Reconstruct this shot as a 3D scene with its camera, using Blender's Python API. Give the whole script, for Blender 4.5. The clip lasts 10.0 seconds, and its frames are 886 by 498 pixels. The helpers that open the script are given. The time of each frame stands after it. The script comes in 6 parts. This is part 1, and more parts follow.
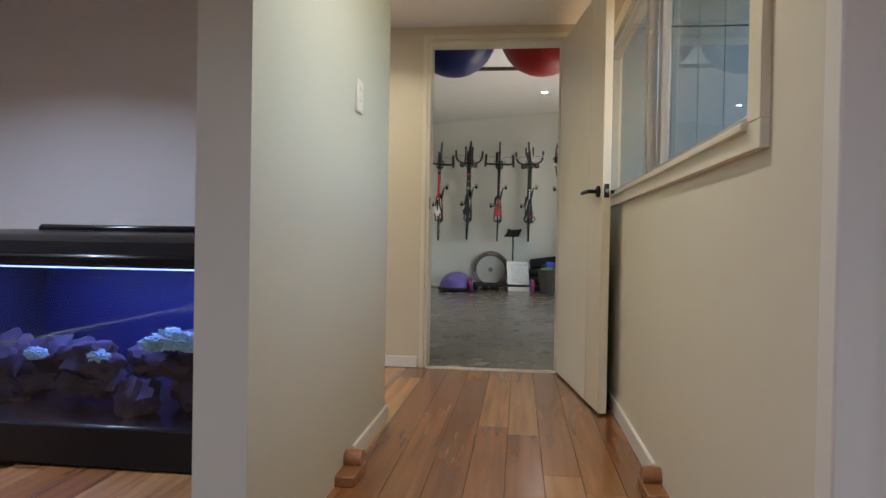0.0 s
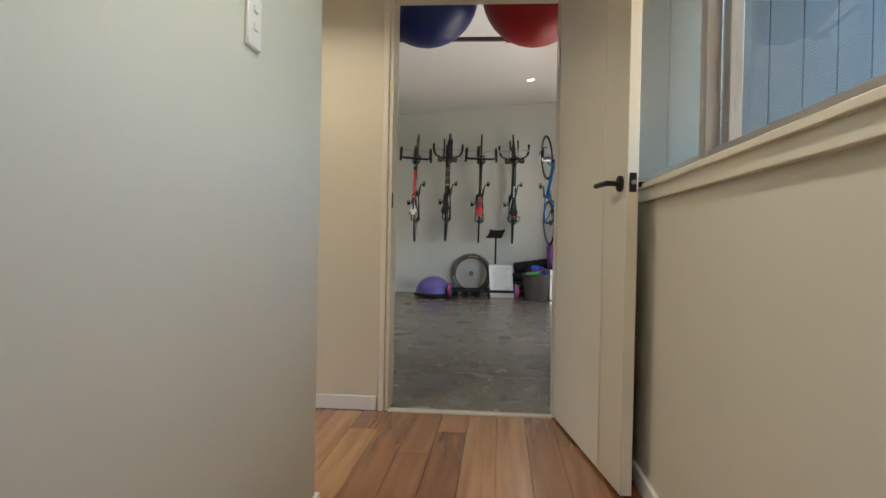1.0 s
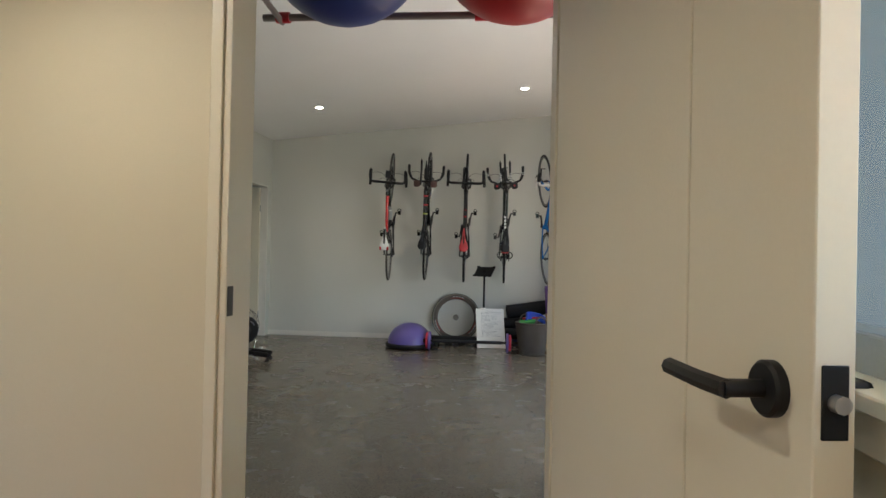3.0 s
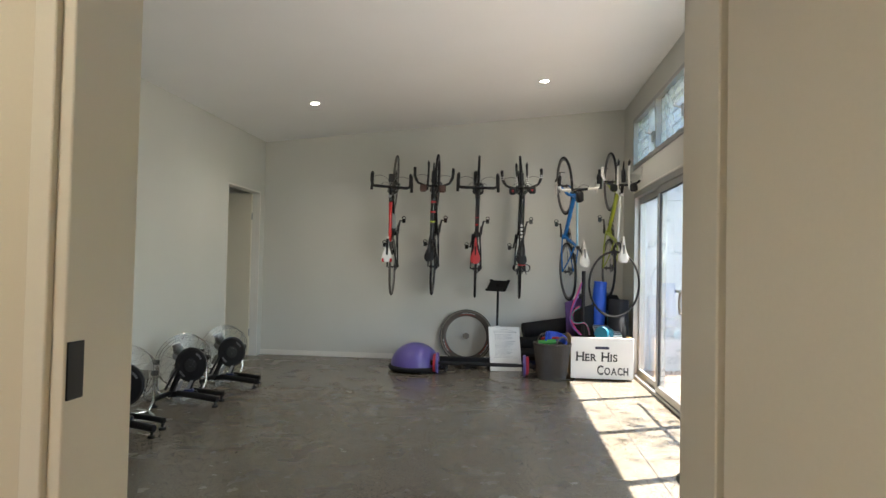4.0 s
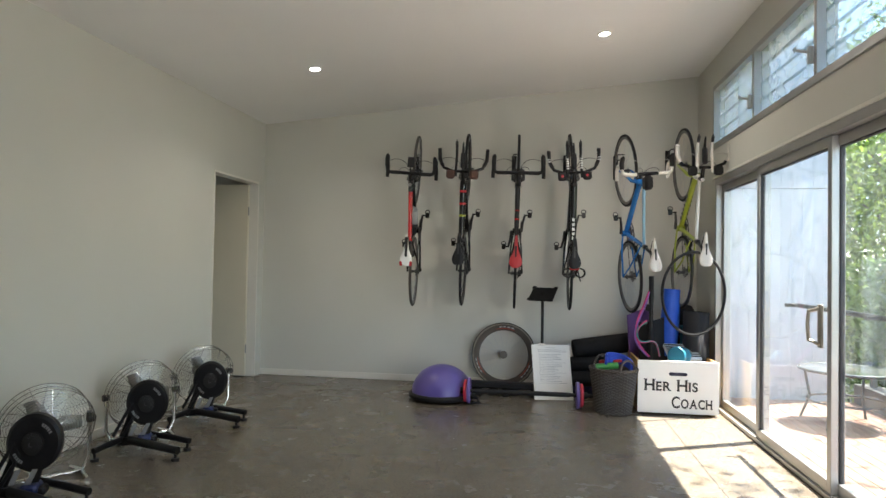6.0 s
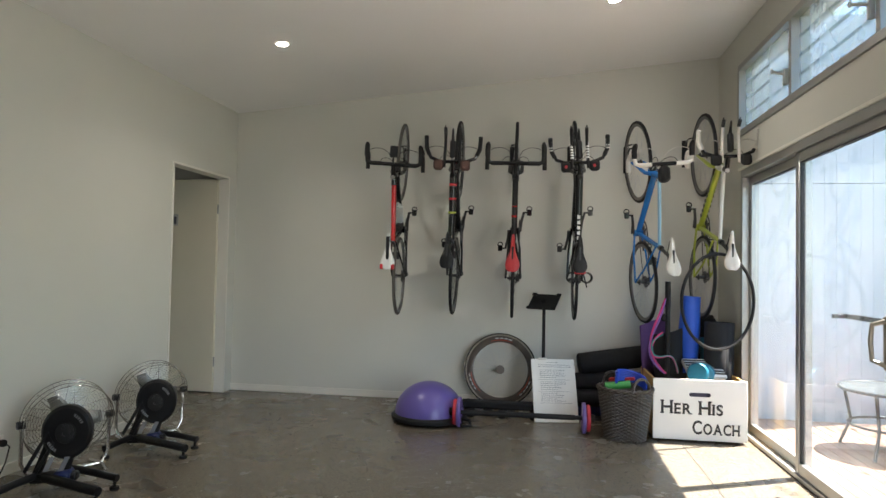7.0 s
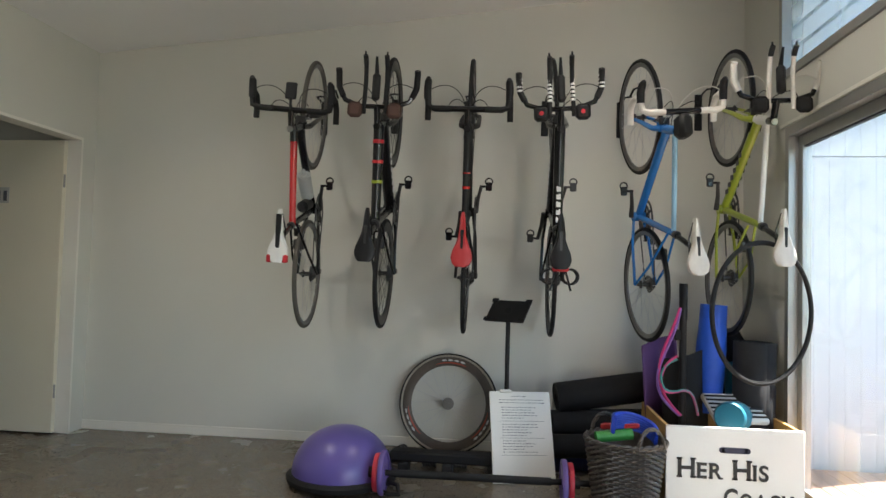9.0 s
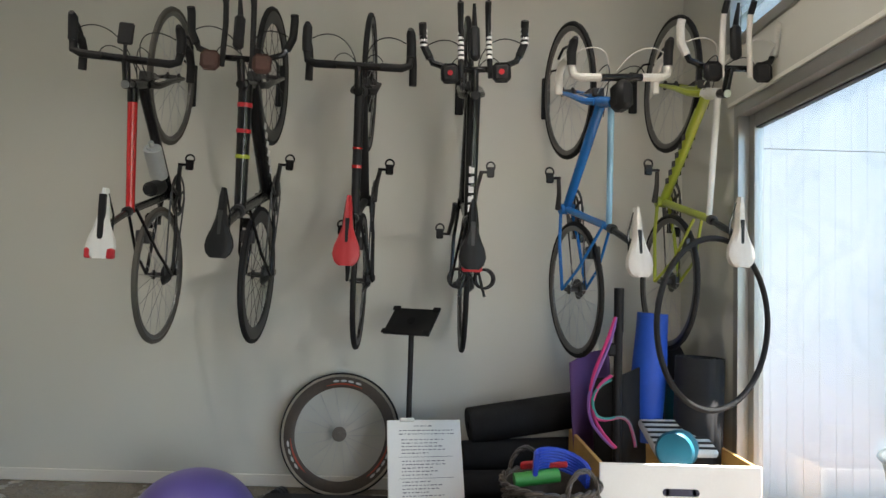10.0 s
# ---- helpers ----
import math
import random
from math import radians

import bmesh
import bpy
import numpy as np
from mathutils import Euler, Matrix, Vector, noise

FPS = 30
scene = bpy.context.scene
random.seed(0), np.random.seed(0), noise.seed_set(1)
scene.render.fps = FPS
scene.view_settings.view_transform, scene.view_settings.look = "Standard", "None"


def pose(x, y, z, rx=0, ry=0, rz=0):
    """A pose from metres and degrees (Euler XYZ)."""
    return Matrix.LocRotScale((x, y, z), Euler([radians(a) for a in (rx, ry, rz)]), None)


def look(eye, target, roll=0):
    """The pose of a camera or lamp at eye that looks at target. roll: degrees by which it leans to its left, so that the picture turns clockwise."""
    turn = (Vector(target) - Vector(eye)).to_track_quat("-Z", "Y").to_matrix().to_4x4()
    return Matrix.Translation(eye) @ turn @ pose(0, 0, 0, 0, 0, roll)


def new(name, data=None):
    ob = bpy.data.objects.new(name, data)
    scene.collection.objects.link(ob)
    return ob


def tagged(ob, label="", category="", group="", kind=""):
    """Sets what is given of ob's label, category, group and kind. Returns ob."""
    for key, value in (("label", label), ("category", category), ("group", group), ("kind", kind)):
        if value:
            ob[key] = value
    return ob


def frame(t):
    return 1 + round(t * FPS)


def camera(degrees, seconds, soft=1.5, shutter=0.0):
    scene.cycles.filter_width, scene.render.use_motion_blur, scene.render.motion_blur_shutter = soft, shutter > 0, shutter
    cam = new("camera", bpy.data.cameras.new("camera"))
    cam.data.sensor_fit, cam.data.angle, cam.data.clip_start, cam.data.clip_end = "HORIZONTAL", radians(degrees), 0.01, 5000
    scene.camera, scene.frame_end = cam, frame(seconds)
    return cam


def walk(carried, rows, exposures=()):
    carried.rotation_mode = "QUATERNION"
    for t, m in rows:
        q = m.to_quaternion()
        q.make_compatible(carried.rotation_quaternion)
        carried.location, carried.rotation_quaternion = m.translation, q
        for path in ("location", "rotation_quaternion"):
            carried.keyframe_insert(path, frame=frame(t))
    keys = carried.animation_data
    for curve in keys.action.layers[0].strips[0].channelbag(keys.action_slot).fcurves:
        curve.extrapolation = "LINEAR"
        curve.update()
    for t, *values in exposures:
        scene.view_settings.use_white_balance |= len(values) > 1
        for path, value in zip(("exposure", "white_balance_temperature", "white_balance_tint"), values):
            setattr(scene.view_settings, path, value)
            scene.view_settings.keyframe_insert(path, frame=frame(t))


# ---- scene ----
cam = camera(69.4, 10.0)
PATH = [
    (0, (0.162, -0.001, 0.799), (-0.074, 1.985, 0.775), 1.0),
    (0.5, (0.127, 0.416, 0.824), (-0.079, 2.405, 0.797), 0.9),
    (1, (0.13, 0.88, 0.844), (-0.048, 2.872, 0.817), 1.1),
    (1.5, (0.175, 1.343, 0.885), (0.007, 3.334, 0.864), 1.1),
    (2, (0.215, 1.76, 0.936), (0.045, 3.753, 0.933), 1.0),
    (2.5, (0.291, 2.175, 1.074), (0.115, 4.167, 1.077), 1.1),
    (2.6, (0.289, 2.246, 1.088), (0.115, 4.238, 1.098), 1.1),
    (3, (0.273, 2.451, 1.166), (0.091, 4.442, 1.183), 1.2),
    (3.1, (0.26, 2.543, 1.187), (0.073, 4.535, 1.207), 1.2),
    (4.3, (0.122, 3.402, 1.184), (-0.076, 5.392, 1.237), 1.2),
    (4.4, (0.112, 3.461, 1.188), (-0.084, 5.45, 1.234), 1.2),
    (4.5, (0.102, 3.515, 1.188), (-0.093, 5.504, 1.238), 1.2),
    (5, (0.053, 3.9, 1.217), (-0.15, 5.889, 1.26), 1.2),
    (5.5, (0.028, 4.25, 1.232), (-0.207, 6.236, 1.275), 1.1),
    (6, (0.007, 4.553, 1.234), (-0.286, 6.531, 1.278), 1.0),
    (6.2, (0.006, 4.696, 1.233), (-0.305, 6.671, 1.282), 1.0),
    (7.5, (0.07, 5.614, 1.209), (-0.236, 7.589, 1.272), 1.2),
    (8, (0.049, 6.006, 1.223), (-0.229, 7.985, 1.283), 1.3),
    (8.5, (0.051, 6.423, 1.189), (-0.184, 8.408, 1.259), 1.4),
    (9, (0.075, 6.829, 1.166), (-0.14, 8.816, 1.245), 1.5),
    (9.5, (0.103, 7.214, 1.157), (-0.059, 9.205, 1.253), 1.7),
    (10, (0.18, 7.535, 1.148), (0.195, 9.533, 1.255), 1.7),
]
EXPOSURES = [(0.0, 2.72), (2.6, 2.68), (4.4, 2.88), (10.0, 2.86)]
walk(cam, [(t, look(eye, target, roll)) for t, eye, target, roll in PATH], EXPOSURES)

# ---- light ----
world = bpy.data.worlds.new("World")
scene.world = world
world.use_nodes = True
wn = world.node_tree
sky = wn.nodes.new("ShaderNodeTexSky")
sky.sky_type, sky.sun_disc = "NISHITA", False
sky.sun_elevation, sky.sun_rotation = radians(64), radians(65)
wn.links.new(sky.outputs[0], wn.nodes["Background"].inputs[0])
wn.nodes["Background"].inputs[1].default_value = 0.115
sun_data = bpy.data.lights.new("sun", "SUN")
sun_data.energy, sun_data.angle, sun_data.color = 5.0, radians(0.6), (1.0, 0.95, 0.87)
sun = new("sun", sun_data)
sun.matrix_world = look((6.0, 8.0, 10.0), (6.0 - 3.86, 8.0 - 1.8, 10.0 - 9.04))

# lamp added in the unseen bay nearest the corridor, brightening ceiling and far wall
bay = bpy.data.lights.new("door_bay_fill", "AREA")
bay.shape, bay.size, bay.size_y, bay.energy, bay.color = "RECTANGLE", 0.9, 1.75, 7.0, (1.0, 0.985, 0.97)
new("door_bay_fill", bay).matrix_world = look((1.70, 5.68, 0.95), (0.4, 8.6, 2.7))


# ---- materials ----
def noise_mix(nt, vec, scale, detail, low, high, a, b):
    n = nt.nodes.new("ShaderNodeTexNoise")
    n.inputs["Scale"].default_value, n.inputs["Detail"].default_value = scale, detail
    nt.links.new(vec, n.inputs["Vector"])
    r = nt.nodes.new("ShaderNodeMapRange")
    r.inputs[1].default_value, r.inputs[2].default_value = low, high
    nt.links.new(n.outputs[0], r.inputs[0])
    m = nt.nodes.new("ShaderNodeMix")
    m.data_type = "RGBA"
    nt.links.new(r.outputs[0], m.inputs[0])
    for slot, c in ((6, a), (7, b)):
        if isinstance(c, tuple):
            m.inputs[slot].default_value = (*c[:3], 1)
        else:
            nt.links.new(c, m.inputs[slot])
    return m.outputs[2], n.outputs[0]


def mat(name, color, rough=0.5, metal=0.0, vary=0.12, scale=6.0, grain=80.0, bump=0.0, coat=0.0, alpha=1.0):
    """Principled material with two scales of colour variation and fine relief."""
    m = bpy.data.materials.new(name)
    m.use_nodes = True
    nt = m.node_tree
    p = nt.nodes["Principled BSDF"]
    tc = nt.nodes.new("ShaderNodeTexCoord")
    vec = tc.outputs["Object"]
    dark = tuple(c * (1 - vary) for c in color)
    light = tuple(min(1.0, c * (1 + vary * 0.6)) for c in color)
    big, _ = noise_mix(nt, vec, scale, 3, 0.3, 0.7, dark, light)
    fine, fac = noise_mix(nt, vec, grain, 4, 0.35, 0.75, big, tuple(c * (1 - vary * 0.7) for c in color))
    nt.links.new(fine, p.inputs["Base Color"])
    p.inputs["Roughness"].default_value, p.inputs["Metallic"].default_value = rough, metal
    p.inputs["Coat Weight"].default_value = coat
    if max(color) < 0.06 and not metal:
        p.inputs["Specular IOR Level"].default_value = 0.3
    if bump:
        b = nt.nodes.new("ShaderNodeBump")
        b.inputs["Strength"].default_value, b.inputs["Distance"].default_value = bump, 0.002
        nt.links.new(fac, b.inputs["Height"])
        nt.links.new(b.outputs[0], p.inputs["Normal"])
    return m


def glass_mat(name, tint=(0.9, 0.95, 0.95), film=0.0, gloss=0.55):
    """Thin clear pane: mostly see-through, with a reflection that grows at a slant."""
    m = bpy.data.materials.new(name)
    m.use_nodes = True
    nt = m.node_tree
    nt.nodes.remove(nt.nodes["Principled BSDF"])
    tr, gl = nt.nodes.new("ShaderNodeBsdfTransparent"), nt.nodes.new("ShaderNodeBsdfGlossy")
    mix = nt.nodes.new("ShaderNodeMixShader")
    lw, power, scale = nt.nodes.new("ShaderNodeLayerWeight"), nt.nodes.new("ShaderNodeMath"), nt.nodes.new("ShaderNodeMath")
    lw.inputs[0].default_value = 0.5
    power.operation, power.inputs[1].default_value = "POWER", 4.5
    scale.operation, scale.inputs[1].default_value, scale.inputs[2].default_value = "MULTIPLY_ADD", gloss, 0.035
    nt.links.new(lw.outputs["Facing"], power.inputs[0])
    nt.links.new(power.outputs[0], scale.inputs[0])
    tr.inputs[0].default_value = (*tint, 1)
    gl.inputs["Roughness"].default_value = 0.01
    nt.links.new(scale.outputs[0], mix.inputs[0])
    nt.links.new(tr.outputs[0], mix.inputs[1])
    nt.links.new(gl.outputs[0], mix.inputs[2])
    out = mix.outputs[0]
    if film:
        # a thin translucent layer that puts the panes' white haze into the material
        veil, lay = nt.nodes.new("ShaderNodeBsdfTranslucent"), nt.nodes.new("ShaderNodeMixShader")
        veil.inputs[0].default_value = (0.9, 0.93, 0.95, 1)
        tc = nt.nodes.new("ShaderNodeTexCoord")
        amount, _ = noise_mix(nt, tc.outputs["Object"], 2.5, 4, 0.3, 0.7, (film * 0.7,) * 3, (film * 1.3,) * 3)
        nt.links.new(amount, lay.inputs[0])
        nt.links.new(out, lay.inputs[1])
        nt.links.new(veil.outputs[0], lay.inputs[2])
        out = lay.outputs[0]
    nt.links.new(out, nt.nodes["Material Output"].inputs[0])
    return m


def glow_mat(name, color, strength):
    m = bpy.data.materials.new(name)
    m.use_nodes = True
    p = m.node_tree.nodes["Principled BSDF"]
    p.inputs["Base Color"].default_value = (*color, 1)
    p.inputs["Emission Color"].default_value, p.inputs["Emission Strength"].default_value = (*color, 1), strength
    return m


def concrete_mat():
    """Ground and sealed concrete with dark and pale stones showing."""
    m = bpy.data.materials.new("polished concrete")
    m.use_nodes = True
    nt = m.node_tree
    p = nt.nodes["Principled BSDF"]
    vec = nt.nodes.new("ShaderNodeTexCoord").outputs["Object"]
    base, _ = noise_mix(nt, vec, 0.9, 3, 0.25, 0.75, (0.152, 0.128, 0.097), (0.172, 0.146, 0.112))
    base, _ = noise_mix(nt, vec, 60, 3, 0.4, 0.8, base, (0.142, 0.119, 0.091))
    cell = nt.nodes.new("ShaderNodeTexVoronoi")
    cell.inputs["Scale"].default_value, cell.inputs["Randomness"].default_value = 95, 1
    nt.links.new(vec, cell.inputs["Vector"])
    sep = nt.nodes.new("ShaderNodeSeparateColor")
    nt.links.new(cell.outputs["Color"], sep.inputs[0])
    out = base
    for chan, low, colour in ((0, 0.74, (0.075, 0.064, 0.052)), (1, 0.87, (0.215, 0.188, 0.15)), (2, 0.78, (0.105, 0.089, 0.07))):
        pick = nt.nodes.new("ShaderNodeMath")
        pick.operation = "GREATER_THAN"
        pick.inputs[1].default_value = low
        nt.links.new(sep.outputs[chan], pick.inputs[0])
        near = nt.nodes.new("ShaderNodeMapRange")
        near.inputs[1].default_value, near.inputs[2].default_value, near.inputs[3].default_value, near.inputs[4].default_value = 0.4, 0.5, 1, 0
        nt.links.new(cell.outputs["Distance"], near.inputs[0])
        both = nt.nodes.new("ShaderNodeMath")
        both.operation = "MULTIPLY"
        nt.links.new(pick.outputs[0], both.inputs[0])
        nt.links.new(near.outputs[0], both.inputs[1])
        mx = nt.nodes.new("ShaderNodeMix")
        mx.data_type = "RGBA"
        nt.links.new(both.outputs[0], mx.inputs[0])
        nt.links.new(out, mx.inputs[6])
        mx.inputs[7].default_value = (*colour, 1)
        out = mx.outputs[2]
    nt.links.new(out, p.inputs["Base Color"])
    rg, fac = noise_mix(nt, vec, 5, 5, 0.3, 0.7, (0.23, 0.23, 0.23), (0.29, 0.29, 0.29))
    nt.links.new(rg, p.inputs["Roughness"])
    return m


def wood_mat(name, tones, rough, along="Y", coat=0.2):
    """Timber with long grain and a tone that changes from board to board."""
    m = bpy.data.materials.new(name)
    m.use_nodes = True
    nt = m.node_tree
    p = nt.nodes["Principled BSDF"]
    tc = nt.nodes.new("ShaderNodeTexCoord")
    info = nt.nodes.new("ShaderNodeObjectInfo")
    off = nt.nodes.new("ShaderNodeVectorMath")
    off.operation = "MULTIPLY_ADD"
    comb = nt.nodes.new("ShaderNodeCombineXYZ")
    for i in range(3):
        nt.links.new(info.outputs["Random"], comb.inputs[i])
    nt.links.new(comb.outputs[0], off.inputs[0])
    off.inputs[1].default_value = (37, 53, 11)
    nt.links.new(tc.outputs["Object"], off.inputs[2])
    mp = nt.nodes.new("ShaderNodeMapping")
    mp.inputs["Scale"].default_value = (28, 1.6, 28) if along == "Y" else (1.6, 28, 28)
    nt.links.new(off.outputs[0], mp.inputs[0])
    ramp = nt.nodes.new("ShaderNodeValToRGB")
    ramp.color_ramp.interpolation = "LINEAR"
    while len(ramp.color_ramp.elements) < len(tones):
        ramp.color_ramp.elements.new(0.5)
    for i, t in enumerate(tones):
        ramp.color_ramp.elements[i].position, ramp.color_ramp.elements[i].color = i / (len(tones) - 1), (*t, 1)
    nt.links.new(info.outputs["Random"], ramp.inputs[0])
    dark = nt.nodes.new("ShaderNodeMix")
    dark.data_type, dark.blend_type = "RGBA", "MULTIPLY"
    dark.inputs[0].default_value = 1
    grain, fac = noise_mix(nt, mp.outputs[0], 1.0, 6, 0.25, 0.75, (0.55, 0.5, 0.45), (1.0, 1.0, 1.0))
    nt.links.new(ramp.outputs[0], dark.inputs[6])
    nt.links.new(grain, dark.inputs[7])
    nt.links.new(dark.outputs[2], p.inputs["Base Color"])
    p.inputs["Roughness"].default_value, p.inputs["Coat Weight"].default_value, p.inputs["Coat Roughness"].default_value = rough, coat, 0.15
    b = nt.nodes.new("ShaderNodeBump")
    b.inputs["Strength"].default_value, b.inputs["Distance"].default_value = 0.15, 0.001
    nt.links.new(fac, b.inputs["Height"])
    nt.links.new(b.outputs[0], p.inputs["Normal"])
    return m


WALL = mat("white wall paint", (0.635, 0.628, 0.572), 0.62, vary=0.03, scale=1.5, grain=300, bump=0.06)
CEIL = mat("white ceiling paint", (0.88, 0.875, 0.86), 0.5, vary=0.03, scale=1.2, grain=200, bump=0.05)
# one cream corridor paint in three tones, each carrying its wall's light
CORRN = mat("cream paint in cool light", (0.59, 0.58, 0.49), 0.6, vary=0.03, scale=1.5, grain=300, bump=0.06)
CORRE = mat("cream paint in mixed light", (0.7, 0.655, 0.53), 0.6, vary=0.03, scale=1.5, grain=300, bump=0.06)
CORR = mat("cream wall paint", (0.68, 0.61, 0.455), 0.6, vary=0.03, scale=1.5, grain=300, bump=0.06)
TRIM = mat("gloss white trim paint", (0.78, 0.755, 0.69), 0.35, vary=0.03, scale=3, grain=150, bump=0.03)
DOORM = mat("white door paint", (0.77, 0.715, 0.575), 0.32, vary=0.03, scale=2, grain=150, bump=0.03)
ALU = mat("anodised aluminium", (0.42, 0.42, 0.41), 0.36, metal=0.7, vary=0.08, scale=4, grain=200)
DARKSEAL = mat("black glazing seal", (0.03, 0.03, 0.032), 0.5)
GLASS = glass_mat("clear glass")
LOUVRE = glass_mat("louvre glass", (0.66, 0.7, 0.71), 0.2, 0.1)
DOORGLASS = glass_mat("hazy door glass", (0.88, 0.93, 0.94), 0.02)
# tint dimmed to stand for the shade outside the west window
DIMGLASS = glass_mat("glass with shade in its tint", (0.22, 0.25, 0.27))
CONC = concrete_mat()
FLOORWOOD = wood_mat("spotted gum boards", [(0.28, 0.108, 0.037), (0.4, 0.178, 0.064), (0.5, 0.26, 0.105), (0.36, 0.155, 0.055), (0.22, 0.08, 0.03)], 0.24, coat=0.35)
DECKWOOD = wood_mat("weathered merbau deck", [(0.33, 0.18, 0.13), (0.45, 0.27, 0.2), (0.39, 0.22, 0.16)], 0.45, coat=0.1)
VJ = mat("pale blue-grey cladding", (0.66, 0.71, 0.79), 0.45, vary=0.05, scale=2, grain=90, bump=0.04)
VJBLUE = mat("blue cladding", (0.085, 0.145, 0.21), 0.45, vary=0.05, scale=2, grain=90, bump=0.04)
BLACK = mat("black satin metal", (0.013, 0.013, 0.014), 0.42, vary=0.2, scale=8, grain=120)
DARKSTONE = mat("dark edge beam", (0.11, 0.105, 0.10), 0.7, vary=0.2, scale=5, grain=60, bump=0.3)
SOIL = mat("lawn and leaf litter", (0.10, 0.11, 0.045), 0.95, vary=0.5, scale=1.2, grain=18, bump=0.4)


# ---- mesh helpers ----
def box(bm, x0, x1, y0, y1, z0, z1, bevel=0.0):
    made = bmesh.ops.create_cube(bm, size=1)
    for v in made["verts"]:
        v.co = Vector((x0 + (x1 - x0) * (v.co.x + 0.5), y0 + (y1 - y0) * (v.co.y + 0.5), z0 + (z1 - z0) * (v.co.z + 0.5)))
    if bevel:
        edges = list({e for v in made["verts"] for e in v.link_edges})
        bmesh.ops.bevel(bm, geom=edges, offset=bevel, segments=1, affect="EDGES", profile=0.5)
    return bm


def rod(bm, a, b, r0, r1=None, sides=10, caps=True):
    """A round bar from a to b, tapering from r0 to r1."""
    a, b = Vector(a), Vector(b)
    q = (b - a).to_track_quat("Z", "Y").to_matrix().to_4x4()
    bmesh.ops.create_cone(bm, cap_ends=caps, segments=sides, radius1=r0, radius2=r0 if r1 is None else r1, depth=(b - a).length,
                          matrix=Matrix.Translation((a + b) / 2) @ q)
    return bm


def tube(bm, pts, r, sides=8, closed=False, radii=None):
    """A bent round tube through points."""
    pts = [Vector(p) for p in pts]
    n = len(pts)
    rings, up = [], None
    for i, p in enumerate(pts):
        if closed:
            d = pts[(i + 1) % n] - pts[i - 1]
        else:
            d = pts[min(i + 1, n - 1)] - pts[max(i - 1, 0)]
        d.normalize()
        if up is None:
            up = d.orthogonal().normalized()
        up = (up - d * up.dot(d)).normalized()
        side = d.cross(up)
        rr = radii[i] if radii else r
        rings.append([bm.verts.new(p + (up * math.cos(k * math.tau / sides) + side * math.sin(k * math.tau / sides)) * rr) for k in range(sides)])
    for i in range(n if closed else n - 1):
        a, b = rings[i], rings[(i + 1) % n]
        for k in range(sides):
            bm.faces.new((a[k], a[(k + 1) % sides], b[(k + 1) % sides], b[k]))
    if not closed:
        bm.faces.new(rings[0][::-1])
        bm.faces.new(rings[-1])
    return bm


def spin(bm, profile, steps=32, axis="Z", closed=False, centre=(0, 0, 0), arc=math.tau):
    """Turns a profile of (radius, height) round an axis."""
    c = Vector(centre)
    rings = []
    full = arc >= math.tau - 1e-6
    for i in range(steps if full else steps + 1):
        a = arc * i / steps
        ring = []
        for r, h in profile:
            if axis == "Z":
                co = Vector((r * math.cos(a), r * math.sin(a), h))
            elif axis == "Y":
                co = Vector((r * math.cos(a), h, r * math.sin(a)))
            else:
                co = Vector((h, r * math.cos(a), r * math.sin(a)))
            ring.append(bm.verts.new(c + co))
        rings.append(ring)
    m = len(profile)
    for i in range(steps if full else steps):
        a, b = rings[i], rings[(i + 1) % len(rings)]
        for k in range(m if closed else m - 1):
            try:
                bm.faces.new((a[k], b[k], b[(k + 1) % m], a[(k + 1) % m]))
            except ValueError:
                pass
    return bm


def ring_profile(r, half, sides=8):
    return [(r + half * math.cos(k * math.tau / sides), half * math.sin(k * math.tau / sides)) for k in range(sides)]


def mesh_of(name, bm, material, smooth=40):
    bmesh.ops.remove_doubles(bm, verts=bm.verts, dist=1e-5)
    bmesh.ops.recalc_face_normals(bm, faces=bm.faces)
    me = bpy.data.meshes.new(name)
    bm.to_mesh(me)
    bm.free()
    me.materials.append(material)
    if smooth:
        me.shade_smooth()
        me.set_sharp_from_angle(angle=radians(smooth))
    return me


def part(name, bm, material, parent=None, label="", at=None, smooth=40):
    ob = new(name, mesh_of(name, bm, material, smooth))
    if parent is not None:
        ob.parent = parent
    if at is not None:
        ob.matrix_basis = at
    if label:
        ob["label"] = label
    return ob


def thing(name, label, category, at=None, group=""):
    ob = new(name)
    ob.empty_display_size = 0.1
    if at is not None:
        ob.matrix_basis = at
    return tagged(ob, label, category, group)


def built(name, material, *boxes, label="", category="", bevel=0.0, smooth=40):
    """A piece of the setting made of boxes."""
    bm = bmesh.new()
    for b in boxes:
        box(bm, *b, bevel=bevel)
    return tagged(part(name, bm, material, smooth=smooth), label, category, kind="structure")


# ---- plan ----
LX, RX = -2.95, 1.56      # gym side walls, inner faces
NY0, NY = 4.0, 4.13       # wall with the doorway
FY = 11.15                # wall with the bicycles
CZ0, CZ1 = 2.715, 3.125     # raked ceiling, low and high side
SLOPE = (CZ1 - CZ0) / (RX - LX)
DX0, DX1, DH = -0.405, 0.395, 2.04


def ceil_z(x):
    return CZ0 + SLOPE * (x - LX)


built("floor", CONC, (LX - 0.15, RX + 0.10, 4.0, FY + 0.15, -0.15, 0.0), label="polished concrete floor with exposed dark aggregate", category="floor")
bm = bmesh.new()
vs = [bm.verts.new((x, y, ceil_z(x) + dz)) for dz in (0, 0.15) for x, y in ((LX - 0.2, 4.0), (RX + 0.6, 4.0), (RX + 0.6, FY + 0.2), (LX - 0.2, FY + 0.2))]
for f in ((3, 2, 1, 0), (4, 5, 6, 7), (0, 1, 5, 4), (1, 2, 6, 5), (2, 3, 7, 6), (3, 0, 4, 7)):
    bm.faces.new([vs[i] for i in f])
